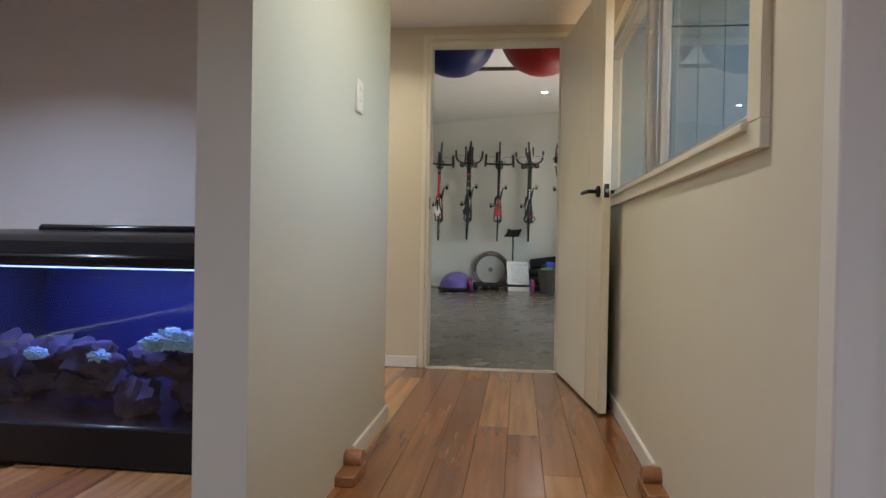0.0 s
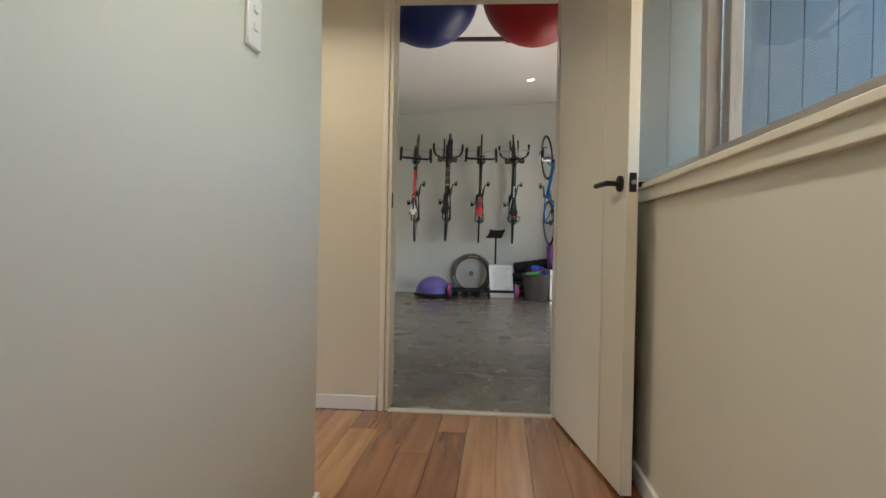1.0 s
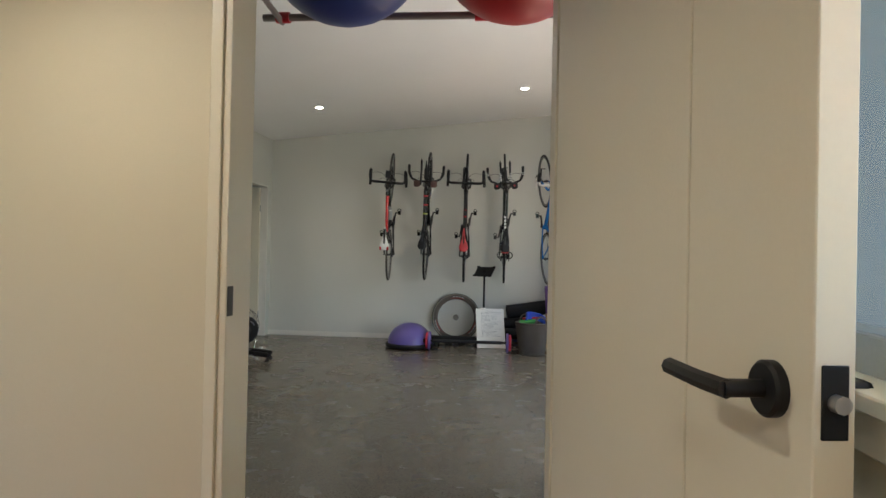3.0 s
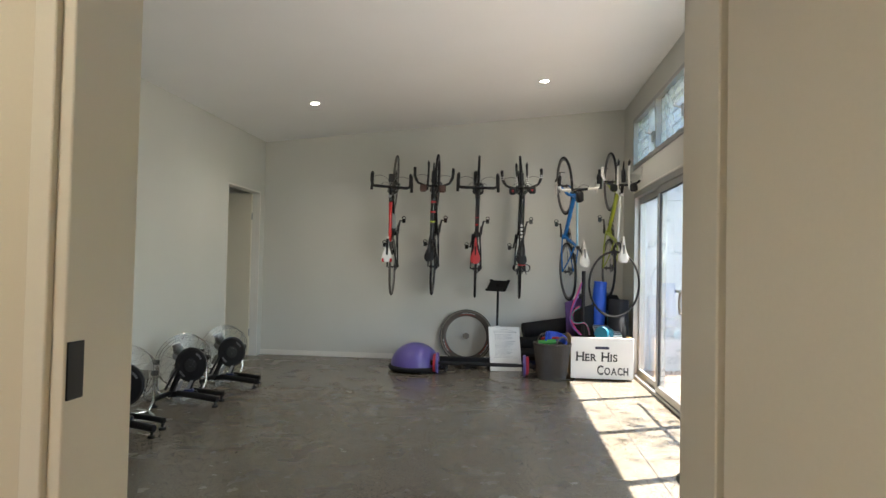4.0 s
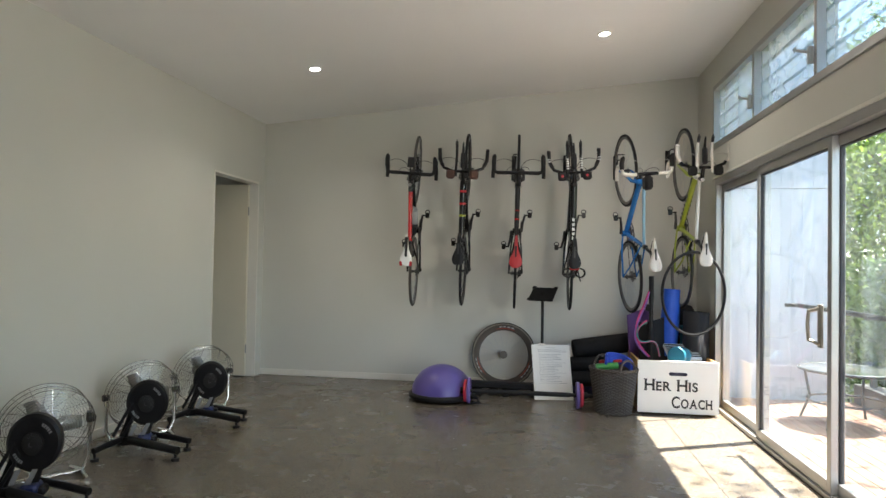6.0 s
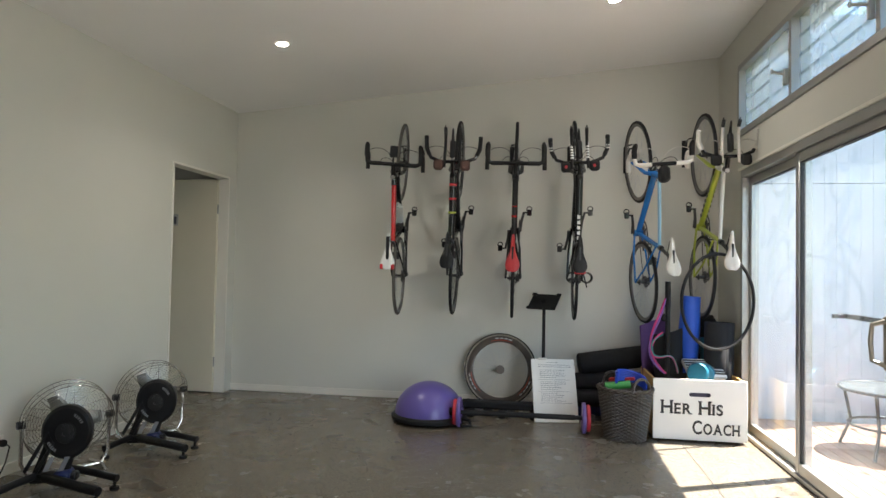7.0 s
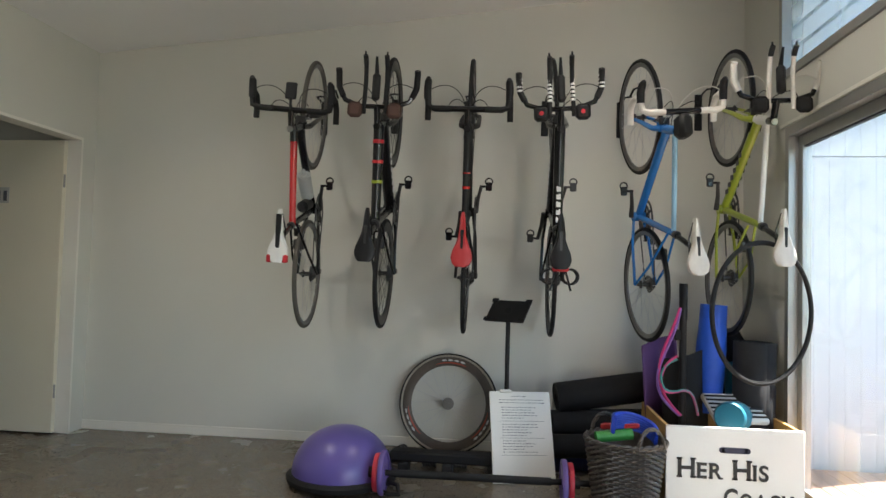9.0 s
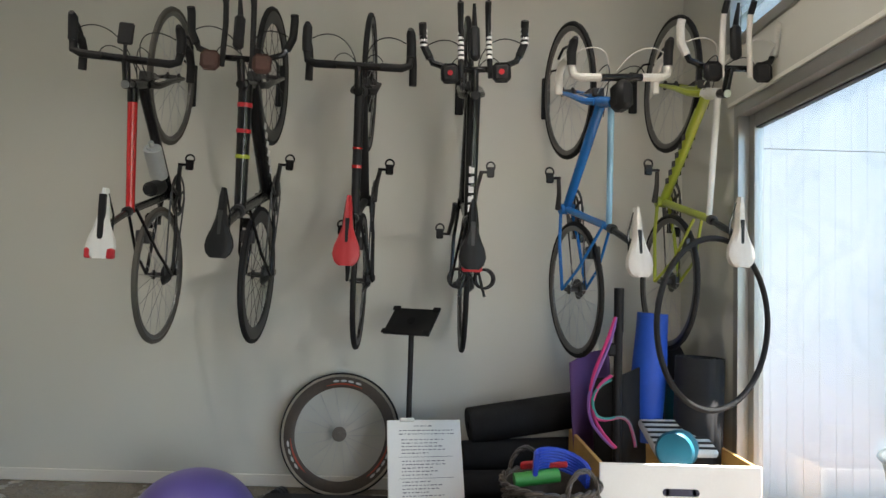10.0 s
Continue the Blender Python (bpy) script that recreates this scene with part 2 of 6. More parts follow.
tagged(part("ceiling", bm, CEIL), "white raked plasterboard ceiling", "ceiling", kind="structure")

# far wall, and the wall with the doorway
built("wall_north", WALL, (LX - 0.15, RX + 0.16, FY, FY + 0.12, 0, 3.3), label="white painted wall where the bicycles hang", category="wall")
built("wall_south", WALL, (LX - 0.15, DX0 - 0.02, NY0 + 0.003, NY, 0, 3.2), (DX1 + 0.02, RX + 0.12, NY0 + 0.003, NY, 0, 3.2), (DX0 - 0.02, DX1 + 0.02, NY0 + 0.003, NY, DH + 0.02, 3.2),
      label="white painted wall round the doorway", category="wall")
# wall on the low side, with the toilet doorway and a window
WC0, WC1, WCH = 10.055, 11.01, 2.06
WY0, WY1, WZ0, WZ1 = 5.3, 7.29, 1.5, 2.09
built("wall_west", WALL, (LX - 0.11, LX, NY, WY0, 0, 2.95), (LX - 0.11, LX, WY0, WY1, 0, WZ0), (LX - 0.11, LX, WY0, WY1, WZ1, 2.95), (LX - 0.11, LX, WY1, WC0, 0, 2.95),
      (LX - 0.11, LX, WC0, WC1, WCH, 2.95), (LX - 0.11, LX, WC1, FY, 0, 2.95), label="white painted side wall", category="wall")
# wall on the high side: sliding doors below, louvres above
SY0, SY1, SH = 5.14, 10.5, 2.02
HY0, HY1, HZ0, HZ1 = 5.2, 10.57, 2.29, 2.86
built("wall_east", WALL, (RX, RX + 0.12, NY, SY0, 0, 3.25), (RX, RX + 0.12, SY1, FY, 0, HZ0), (RX, RX + 0.12, SY0, SY1, SH, HZ0),
      (RX, RX + 0.12, HY1, FY, HZ0, HZ1), (RX, RX + 0.12, SY0, HY0, HZ0, HZ1), (RX, RX + 0.12, SY0, FY, HZ1, 3.25), label="white painted wall over the sliding doors", category="wall")
tagged(part("baseboard_north", box(bmesh.new(), LX, 1.1, FY - 0.014, FY, 0, 0.065, 0.003), TRIM), "low white painted skirting board", "skirting board", kind="structure")
tagged(part("baseboard_west", box(bmesh.new(), LX, LX + 0.014, NY, WC0 - 0.03, 0, 0.065, 0.003), TRIM), "low white painted skirting board", "skirting board", kind="structure")

# toilet room behind its open door
built("wall_toilet", WALL, (LX - 1.5, LX - 1.4, 9.3, FY + 0.1, 0, 2.5), (LX - 1.4, LX - 0.11, FY - 0.02, FY + 0.1, 0, 2.5), (LX - 1.4, LX - 0.11, 9.3, 9.4, 0, 2.5),
      label="plain white wall of the toilet room", category="wall")
built("floor_toilet", CONC, (LX - 1.5, LX - 0.15, 9.3, FY + 0.1, -0.1, -0.002), label="concrete floor of the toilet room", category="floor")
built("ceiling_toilet", CEIL, (LX - 1.5, LX - 0.11, 9.3, FY + 0.1, 2.5, 2.6), label="plain ceiling of the toilet room", category="ceiling")


def door_frame(name, parent_label, boxes, material):
    bm = bmesh.new()
    for b in boxes:
        box(bm, *b, bevel=0.002)
    return tagged(part(name, bm, material), parent_label, "door frame", kind="structure")


door_frame("trim_toilet_door", "white painted door jamb", [
    (LX - 0.112, LX + 0.006, WC0, WC0 + 0.02, 0, WCH), (LX - 0.112, LX + 0.006, WC1 - 0.02, WC1, 0, WCH), (LX - 0.112, LX + 0.006, WC0 + 0.02, WC1 - 0.02, WCH - 0.02, WCH)], TRIM)
toilet_door = tagged(new("door_2"), "white flush toilet door, standing open", "door", kind="structure")
toilet_door.matrix_basis = pose(LX - 0.085, WC1 - 0.035, 0)
part("door_leaf", box(bmesh.new(), -0.88, 0, -0.036, 0, 0.012, 2.03, 0.002), DOORM, toilet_door)
for z in (0.25, 1.7):
    part("hinge", rod(bmesh.new(), (0.008, -0.03, z), (0.008, -0.03, z + 0.09), 0.007, sides=8), ALU, toilet_door, "small metal butt hinge")


# ---- sliding doors, louvres, windows ----
def slider_wall():
    s = tagged(new("window_sliding_doors"), "silver aluminium sliding glass doors onto the deck", "sliding door", kind="structure")
    bm = bmesh.new()
    box(bm, RX - 0.006, RX + 0.115, SY0, SY1, SH - 0.055, SH - 0.001, 0.002)
    box(bm, RX - 0.004, RX + 0.115, SY0, SY1, 0.002, 0.03, 0.002)
    box(bm, RX - 0.006, RX + 0.115, SY1 - 0.045, SY1 - 0.001, 0.03, SH - 0.055, 0.002)
    box(bm, RX - 0.006, RX + 0.115, SY0 + 0.001, SY0 + 0.045, 0.03, SH - 0.055, 0.002)
    part("frame", bm, ALU, s)
    posts = [SY1 - 0.045, 9.42, 8.29, 7.22, 6.17, SY0 + 0.045]
    for i in range(5):
        y1, y0 = posts[i], posts[i + 1]
        x = RX + (0.03 if i % 2 else 0.065)
        p = part("panel_frame", panel_bm(x, y0 - (0.028 if i < 4 else 0), y1 + (0.028 if i else 0)), ALU, s)
        part("pane", box(bmesh.new(), x - 0.003, x + 0.003, y0 + 0.02, y1 - 0.02, 0.09, SH - 0.1), DOORGLASS, s, "clear glass pane").visible_shadow = False
        part("seal", seal_bm(x, y0 + 0.028, y1 - 0.028), DARKSEAL, s)
    for y in (8.38,):
        h = bmesh.new()
        tube(h, [(RX - 0.0, y, 1.02), (RX - 0.045, y + 0.03, 1.0), (RX - 0.05, y + 0.035, 0.93), (RX - 0.045, y + 0.03, 0.84), (RX - 0.0, y, 0.82)], 0.011, 8)
        box(h, RX - 0.004, RX + 0.012, y - 0.022, y + 0.022, 0.8, 1.04, 0.003)
        part("pull_handle", h, mat("satin handle", (0.27, 0.25, 0.21), 0.4, metal=0.3), s, "satin D-shaped pull handle")
    return s


def panel_bm(x, y0, y1):
    bm = bmesh.new()
    w = 0.05
    box(bm, x - 0.02, x + 0.02, y0, y0 + w, 0.03, SH - 0.056, 0.003)
    box(bm, x - 0.02, x + 0.02, y1 - w, y1, 0.03, SH - 0.056, 0.003)
    box(bm, x - 0.019, x + 0.019, y0 + w, y1 - w, 0.03, 0.095, 0.003)
    box(bm, x - 0.019, x + 0.019, y0 + w, y1 - w, SH - 0.115, SH - 0.056, 0.003)
    return bm


def seal_bm(x, y0, y1):
    bm = bmesh.new()
    for y in (y0 - 0.004, y1 - 0.004):
        box(bm, x - 0.012, x + 0.012, y, y + 0.008, 0.095, SH - 0.115)
    box(bm, x - 0.012, x + 0.012, y0, y1, SH - 0.123, SH - 0.115)
    return bm


slider_wall()
tagged(part("trim_door_head", box(bmesh.new(), RX - 0.014, RX - 0.001, SY0 - 0.05, SY1 + 0.05, SH + 0.001, SH + 0.022, 0.003), TRIM), "thin white bead over the sliding doors", "trim", kind="structure")

louvre_window = tagged(new("window_louvres"), "high aluminium louvre windows with clear glass blades", "louvre window", kind="structure")
bm = bmesh.new()
box(bm, RX - 0.012, RX + 0.1, HY0, HY1, HZ0 + 0.001, HZ0 + 0.05, 0.002)
box(bm, RX - 0.012, RX + 0.1, HY0, HY1, HZ1 - 0.045, HZ1 - 0.001, 0.002)
bays = [HY1 - 0.02, 9.48, 8.42, 7.35, 6.3, HY0 + 0.02]
for y in bays:
    box(bm, RX - 0.014, RX + 0.1, y - 0.02, y + 0.02, HZ0 + 0.05, HZ1 - 0.045, 0.002)
part("frame", bm, ALU, louvre_window)
for i in range(5):
    y1, y0 = bays[i] - 0.022, bays[i + 1] + 0.022
    n = 4
    for k in range(n):
        z = HZ0 + 0.05 + (HZ1 - HZ0 - 0.095) * (k + 0.5) / n
        blade = box(bmesh.new(), -0.003, 0.003, y0, y1, -0.066, 0.066)
        ob = part("louvre_blade", blade, LOUVRE, louvre_window, at=pose(RX + 0.04, 0, z, 0, -3, 0))
        ob.visible_shadow = False
    hd = bmesh.new()
    box(hd, RX - 0.04, RX - 0.012, bays[i + 1] + 0.02, bays[i + 1] + 0.05, HZ0 + 0.12, HZ0 + 0.22, 0.004)
    rod(hd, (RX - 0.035, bays[i + 1] + 0.04, HZ0 + 0.19), (RX - 0.07, bays[i + 1] + 0.13, HZ0 + 0.23), 0.008, sides=6)
    spin(hd, ring_profile(0.014, 0.004, 6), 10, "X", closed=True, centre=(RX - 0.072, bays[i + 1] + 0.14, HZ0 + 0.235))
    part("louvre_handle", hd, ALU, louvre_window, "grey lever handle with a pull ring")

# small window in the low side wall
west_window = tagged(new("window_west"), "small aluminium sliding window", "window", kind="structure")
bm = bmesh.new()
for b in ((LX - 0.1, LX + 0.02, WY0, WY1, WZ0, WZ0 + 0.04), (LX - 0.1, LX + 0.02, WY0, WY1, WZ1 - 0.04, WZ1), (LX - 0.1, LX + 0.02, WY0, WY0 + 0.04, WZ0 + 0.04, WZ1 - 0.04),
          (LX - 0.1, LX + 0.02, WY1 - 0.04, WY1, WZ0 + 0.04, WZ1 - 0.04), (LX - 0.07, LX - 0.02, 6.26, 6.31, WZ0 + 0.04, WZ1 - 0.04)):
    box(bm, *b, bevel=0.002)
part("window_frame", bm, ALU, west_window)
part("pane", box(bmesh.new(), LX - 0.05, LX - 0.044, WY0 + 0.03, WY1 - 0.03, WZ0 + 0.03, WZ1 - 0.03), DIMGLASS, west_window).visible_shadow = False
part("latch", box(bmesh.new(), LX + 0.0, LX + 0.05, WY1 - 0.1, WY1 - 0.07, 1.6, 1.68, 0.004), ALU, west_window)

# ---- corridor ----
CX0, CX1 = -0.415, 0.63
CH = 2.14
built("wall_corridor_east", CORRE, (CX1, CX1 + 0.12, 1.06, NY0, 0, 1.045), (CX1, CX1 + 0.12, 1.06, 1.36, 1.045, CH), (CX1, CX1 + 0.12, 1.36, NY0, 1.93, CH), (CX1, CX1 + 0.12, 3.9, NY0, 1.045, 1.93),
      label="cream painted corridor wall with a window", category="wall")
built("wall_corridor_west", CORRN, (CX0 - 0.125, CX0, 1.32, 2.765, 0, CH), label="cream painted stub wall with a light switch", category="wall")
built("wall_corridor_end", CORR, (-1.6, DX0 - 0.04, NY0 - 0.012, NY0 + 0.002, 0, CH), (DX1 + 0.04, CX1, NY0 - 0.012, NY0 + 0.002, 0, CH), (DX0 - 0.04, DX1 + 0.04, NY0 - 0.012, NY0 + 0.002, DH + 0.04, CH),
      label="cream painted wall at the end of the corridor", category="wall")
built("ceiling_corridor", CEIL, (-3.6, CX1 + 0.12, -3.2, NY0, CH, CH + 0.1), (CX1 + 0.12, 3.0, -3.2, 1.03, CH, CH + 0.1), label="low white ceiling of the corridor", category="ceiling")
built("wall_living", mat("lilac-grey wall paint", (0.62, 0.6, 0.6), 0.6, vary=0.03, scale=1.5, grain=300, bump=0.05), (-3.6, -1.6, 3.35, 3.45, 0, CH), (-1.6, -1.5, 3.35, NY0, 0, CH), (-3.7, -3.6, -3.2, 3.45, 0, CH), (-3.6, 3.0, -3.3, -3.2, 0, CH),
      (3.0, 3.1, -3.3, 1.03, 0, CH), (CX1 + 0.12, 3.0, 0.9, 1.03, 0, CH), label="plain painted wall of the living room", category="wall")
built("floor_corridor_base", FLOORWOOD, (-3.6, 3.0, -3.2, NY0, -0.15, -0.02), label="timber subfloor under the boards", category="floor")
for name, b in (("baseboard_stub", (CX0, CX0 + 0.014, 2.2, 2.765, 0, 0.07)), ("baseboard_stub_end", (CX0 - 0.125, CX0 + 0.014, 2.765, 2.779, 0, 0.07)), ("baseboard_end", (-1.5, DX0 - 0.06, NY0 - 0.026, NY0 - 0.012, 0, 0.07)),
                ("baseboard_east", (CX1 - 0.014, CX1, 2.2, NY0 - 0.02, 0, 0.07))):
    tagged(part(name, box(bmesh.new(), *b, bevel=0.003), TRIM), "white painted skirting board", "skirting board", kind="structure")
door_frame("trim_door", "cream painted door jamb with a stop", [
    (DX0 - 0.02, DX0, NY0 - 0.014, NY + 0.006, 0, DH), (DX1, DX1 + 0.02, NY0 - 0.014, NY + 0.006, 0, DH), (DX0 - 0.02, DX1 + 0.02, NY0 - 0.014, NY + 0.006, DH, DH + 0.02),
    (DX0 - 0.05, DX0 - 0.02, NY0 - 0.024, NY0 - 0.01, 0, DH + 0.05), (DX1 + 0.02, DX1 + 0.05, NY0 - 0.024, NY0 - 0.01, 0, DH + 0.05), (DX0 - 0.02, DX1 + 0.02, NY0 - 0.024, NY0 - 0.01, DH + 0.02, DH + 0.05)], DOORM)
tagged(part("trim_threshold", box(bmesh.new(), DX0, DX1, NY0 - 0.03, NY0 + 0.03, -0.01, 0.006, 0.002), mat("pale threshold strip", (0.6, 0.55, 0.45), 0.4)), "pale timber threshold strip", "threshold", kind="structure")

# corridor door, standing open against the window
main_door = tagged(new("door_1"), "cream flush door with a vertical groove, standing open", "door", kind="structure")
main_door.matrix_basis = pose(DX1 + 0.004, NY0 - 0.03, 0, 0, 0, -90 + 8.5)
bm = bmesh.new()
for a, b in ((0.0, 0.705), (0.71, 0.956)):
    box(bm, a, b, 0.0, 0.038, 0.012, 2.02, 0.0015)
box(bm, 0.695, 0.72, 0.004, 0.034, 0.012, 2.02)
part("door_leaf", bm, DOORM, main_door)
for side, y in ((-1, 0.0), (1, 0.038)):
    h = bmesh.new()
    spin(h, [(0.0, side * 0.012 + y), (0.024, side * 0.012 + y), (0.027, side * 0.009 + y), (0.027, y)], 24, "Y", centre=(0.897, 0, 1.046))
    rod(h, (0.897, y, 1.046), (0.897, y + side * 0.05, 1.046), 0.009, sides=10)
    tube(h, [(0.902, y + side * 0.048, 1.046), (0.857, y + side * 0.052, 1.046), (0.777, y + side * 0.05, 1.046)], 0.0095, 8)
    part("lever_handle", h, BLACK, main_door, "black lever handle on a round rose")
part("latch_plate", box(bmesh.new(), 0.954, 0.958, 0.007, 0.031, 1.014, 1.078, 0.0008), BLACK, main_door, "black latch plate")
part("latch_bolt", rod(bmesh.new(), (0.956, 0.019, 1.046), (0.968, 0.019, 1.046), 0.008, sides=10), ALU, main_door)
part("strike_plate", box(bmesh.new(), DX0 - 0.001, DX0 + 0.002, NY0 - 0.01, NY0 + 0.022, 1.0, 1.075, 0.0005), BLACK, None, "")
tagged(bpy.data.objects["strike_plate"], "small black strike plate on the jamb", "strike plate")

# corridor window and its view
east_window = tagged(new("window_corridor"), "aluminium sliding window with a white timber surround", "window", kind="structure")
bm = bmesh.new()
for b in ((CX1 - 0.018, CX1 + 0.002, 1.28, 3.95, 0.988, 1.045), (CX1 - 0.018, CX1 + 0.002, 1.28, 1.352, 1.045, 1.95), (CX1 - 0.03, CX1 + 0.06, 1.35, 3.9, 1.03, 1.048)):
    box(bm, *b, bevel=0.002)
part("window_trim", bm, DOORM, east_window, "white painted timber architrave")
bm = bmesh.new()
for b in ((CX1 + 0.03, CX1 + 0.1, 1.36, 3.9, 1.047, 1.09), (CX1 + 0.03, CX1 + 0.1, 1.36, 3.9, 1.88, 1.93), (CX1 + 0.03, CX1 + 0.1, 1.36, 1.385, 1.09, 1.88), (CX1 + 0.03, CX1 + 0.1, 3.86, 3.9, 1.09, 1.88),
          (CX1 + 0.02, CX1 + 0.06, 2.59, 2.64, 1.07, 1.9), (CX1 + 0.062, CX1 + 0.095, 2.54, 2.59, 1.07, 1.9)):
    box(bm, *b, bevel=0.002)
part("window_frame", bm, ALU, east_window)
for x, a, b in ((CX1 + 0.045, 2.64, 3.86), (CX1 + 0.078, 1.385, 2.54)):
    part("pane", box(bmesh.new(), x - 0.003, x + 0.003, a, b, 1.09, 1.88), GLASS, east_window).visible_shadow = False
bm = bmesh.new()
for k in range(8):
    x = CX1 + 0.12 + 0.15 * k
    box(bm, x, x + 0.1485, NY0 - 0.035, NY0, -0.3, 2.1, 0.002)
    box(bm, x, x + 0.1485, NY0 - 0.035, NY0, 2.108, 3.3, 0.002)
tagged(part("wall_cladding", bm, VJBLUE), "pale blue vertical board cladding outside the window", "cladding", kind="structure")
# unseen slab added so that no sun patch falls in the corridor
built("ceiling_sun_block", CEIL, (CX1 + 0.12, 1.75, 1.03, NY0 - 0.04, CH + 0.14, CH + 0.24), label="unseen white eave added to keep sun off the corridor window", category="eave")

# ---- outside ----
built("ground", SOIL, (-60, 60, -60, 60, -1.3, -0.9), label="green lawn and garden beds", category="ground")
built("deck_base", DARKSTONE, (RX + 0.12, 3.3, 2.0, 11.4, -0.3, -0.09), label="dark framing under the deck", category="deck")
bm = bmesh.new()
for k in range(34):
    x = -0.4 + 0.102 * k
    box(bm, x, x + 0.1012, 11.5, 11.56, -0.3, 2.05, 0.0012)
    box(bm, x, x + 0.1012, 11.5, 11.56, 2.056, 3.6, 0.0012)
box(bm, -0.4, 3.05, 11.54, 11.7, -0.3, 3.6)
tagged(part("wall_wing", bm, VJ), "pale blue-grey vertical board wall of the other wing", "wall", kind="structure")
built("kerb", DARKSTONE, (3.1, 3.3, 2.0, 11.4, -0.3, 0.12), label="dark edge beam along the deck", category="edge beam", bevel=0.006)


# ---- bicycles ----
TYRE = mat("black tyre rubber", (0.012, 0.012, 0.013), 0.75, vary=0.2, grain=200)
PALETYRE = mat("grey-tan tyre", (0.1, 0.092, 0.078), 0.75, vary=0.2, grain=200)
RIMBLK = mat("black carbon rim", (0.014, 0.014, 0.015), 0.4, vary=0.2, grain=100)
RIMGREY = mat("grey alloy rim", (0.16, 0.155, 0.15), 0.4, metal=0.6, grain=100)
STEEL = mat("bright steel", (0.55, 0.55, 0.56), 0.28, metal=1.0, vary=0.06)
DARKMET = mat("dark drivetrain metal", (0.07, 0.07, 0.072), 0.38, metal=0.7, vary=0.2)
CARBON = mat("black carbon lacquer", (0.01, 0.01, 0.011), 0.25, vary=0.2, grain=60, coat=0.3)
CARBONMATT = mat("matt black carbon", (0.013, 0.013, 0.014), 0.55, vary=0.2, grain=60)
REDPAINT = mat("red bicycle paint", (0.52, 0.018, 0.02), 0.25, vary=0.08, coat=0.4)
REDSADDLE = mat("red saddle cover", (0.42, 0.025, 0.03), 0.5, vary=0.12)
BLUEPAINT = mat("bright blue bicycle paint", (0.025, 0.19, 0.58), 0.25, vary=0.1, coat=0.4)
SKYPAINT = mat("pale blue bicycle paint", (0.25, 0.45, 0.62), 0.3, vary=0.08, coat=0.4)
LIMEPAINT = mat("lime bicycle paint", (0.34, 0.4, 0.035), 0.28, vary=0.08, coat=0.4)
WHITEPAINT = mat("white bicycle paint", (0.72, 0.72, 0.7), 0.35, vary=0.06)
WHITESADDLE = mat("scuffed white saddle cover", (0.66, 0.63, 0.58), 0.55, vary=0.15, scale=14)
BLACKSADDLE = mat("black saddle cover", (0.012, 0.012, 0.013), 0.5, vary=0.2)
TAPEBLK = mat("black bar tape", (0.013, 0.013, 0.013), 0.7, vary=0.25, grain=150, bump=0.3)
TAPEWHITE = mat("white bar tape", (0.7, 0.68, 0.63), 0.65, vary=0.12, grain=120, bump=0.3)
PADBROWN = mat("brown arm pad", (0.09, 0.045, 0.035), 0.8, vary=0.2)
BOTTLE = mat("translucent grey bottle", (0.45, 0.47, 0.47), 0.4, vary=0.1)
REDBIT = mat("red plastic", (0.5, 0.02, 0.03), 0.4)
MARK = mat("pale frame lettering bars", (0.6, 0.6, 0.6), 0.4)

WR = 0.336   # wheel radius with tyre


def wheel_parts(parent, name, at, rim_material, deep, spokes=20, cassette=False, label="", tyre=None):
    """Tyre, rim, spokes and hub; the axle runs along local y. Parts sit one level under the wheel."""
    t = bmesh.new()
    spin(t, ring_profile(WR - 0.0125, 0.0125, 8), 40, "Y", closed=True)
    w = part(name, t, tyre or TYRE, parent, label, at)
    r = bmesh.new()
    o, i = WR - 0.022, WR - 0.022 - deep
    spin(r, [(o, -0.009), (o, 0.009), (o - deep * 0.35, 0.0115), (i, 0.005), (i, -0.005), (o - deep * 0.35, -0.0115)], 40, "Y", closed=True)
    part("rim", r, rim_material, w)
    s = bmesh.new()
    for k in range(spokes):
        a = math.tau * k / spokes
        side = 0.026 if k % 2 else -0.026
        b = a + (0.35 if (k // 2) % 2 else -0.35)
        rod(s, (0.022 * math.cos(b), side, 0.022 * math.sin(b)), ((i + 0.002) * math.cos(a), 0, (i + 0.002) * math.sin(a)), 0.0013, sides=4, caps=False)
    part("spokes", s, STEEL if deep < 0.04 else DARKMET, w)
    h = bmesh.new()
    spin(h, [(0.0, -0.05), (0.008, -0.05), (0.012, -0.035), (0.024, -0.03), (0.024, -0.024), (0.013, -0.018), (0.013, 0.018), (0.024, 0.024), (0.024, 0.03), (0.012, 0.035), (0.008, 0.05), (0.0, 0.05)], 14, "Y")
    part("hub", h, DARKMET, w)
    if cassette:
        c = bmesh.new()
        spin(c, sprockets(0.05, 0.0035, -0.022, 0.004), 20, "Y", closed=True)
        part("cassette", c, DARKMET, w)
    return w


def sprockets(r, step, y, pitch):
    """Profile of a stack of eight toothed wheels on one sleeve, largest first."""
    prof = [(0.01, y)]
    for k in range(8):
        rr, y0 = r - step * k, y - pitch * k
        prof += [(rr, y0), (rr, y0 - pitch * 0.5), (rr * 0.72, y0 - pitch * 0.5), (rr * 0.72, y0 - pitch)]
    return prof + [(0.01, y - pitch * 8)]


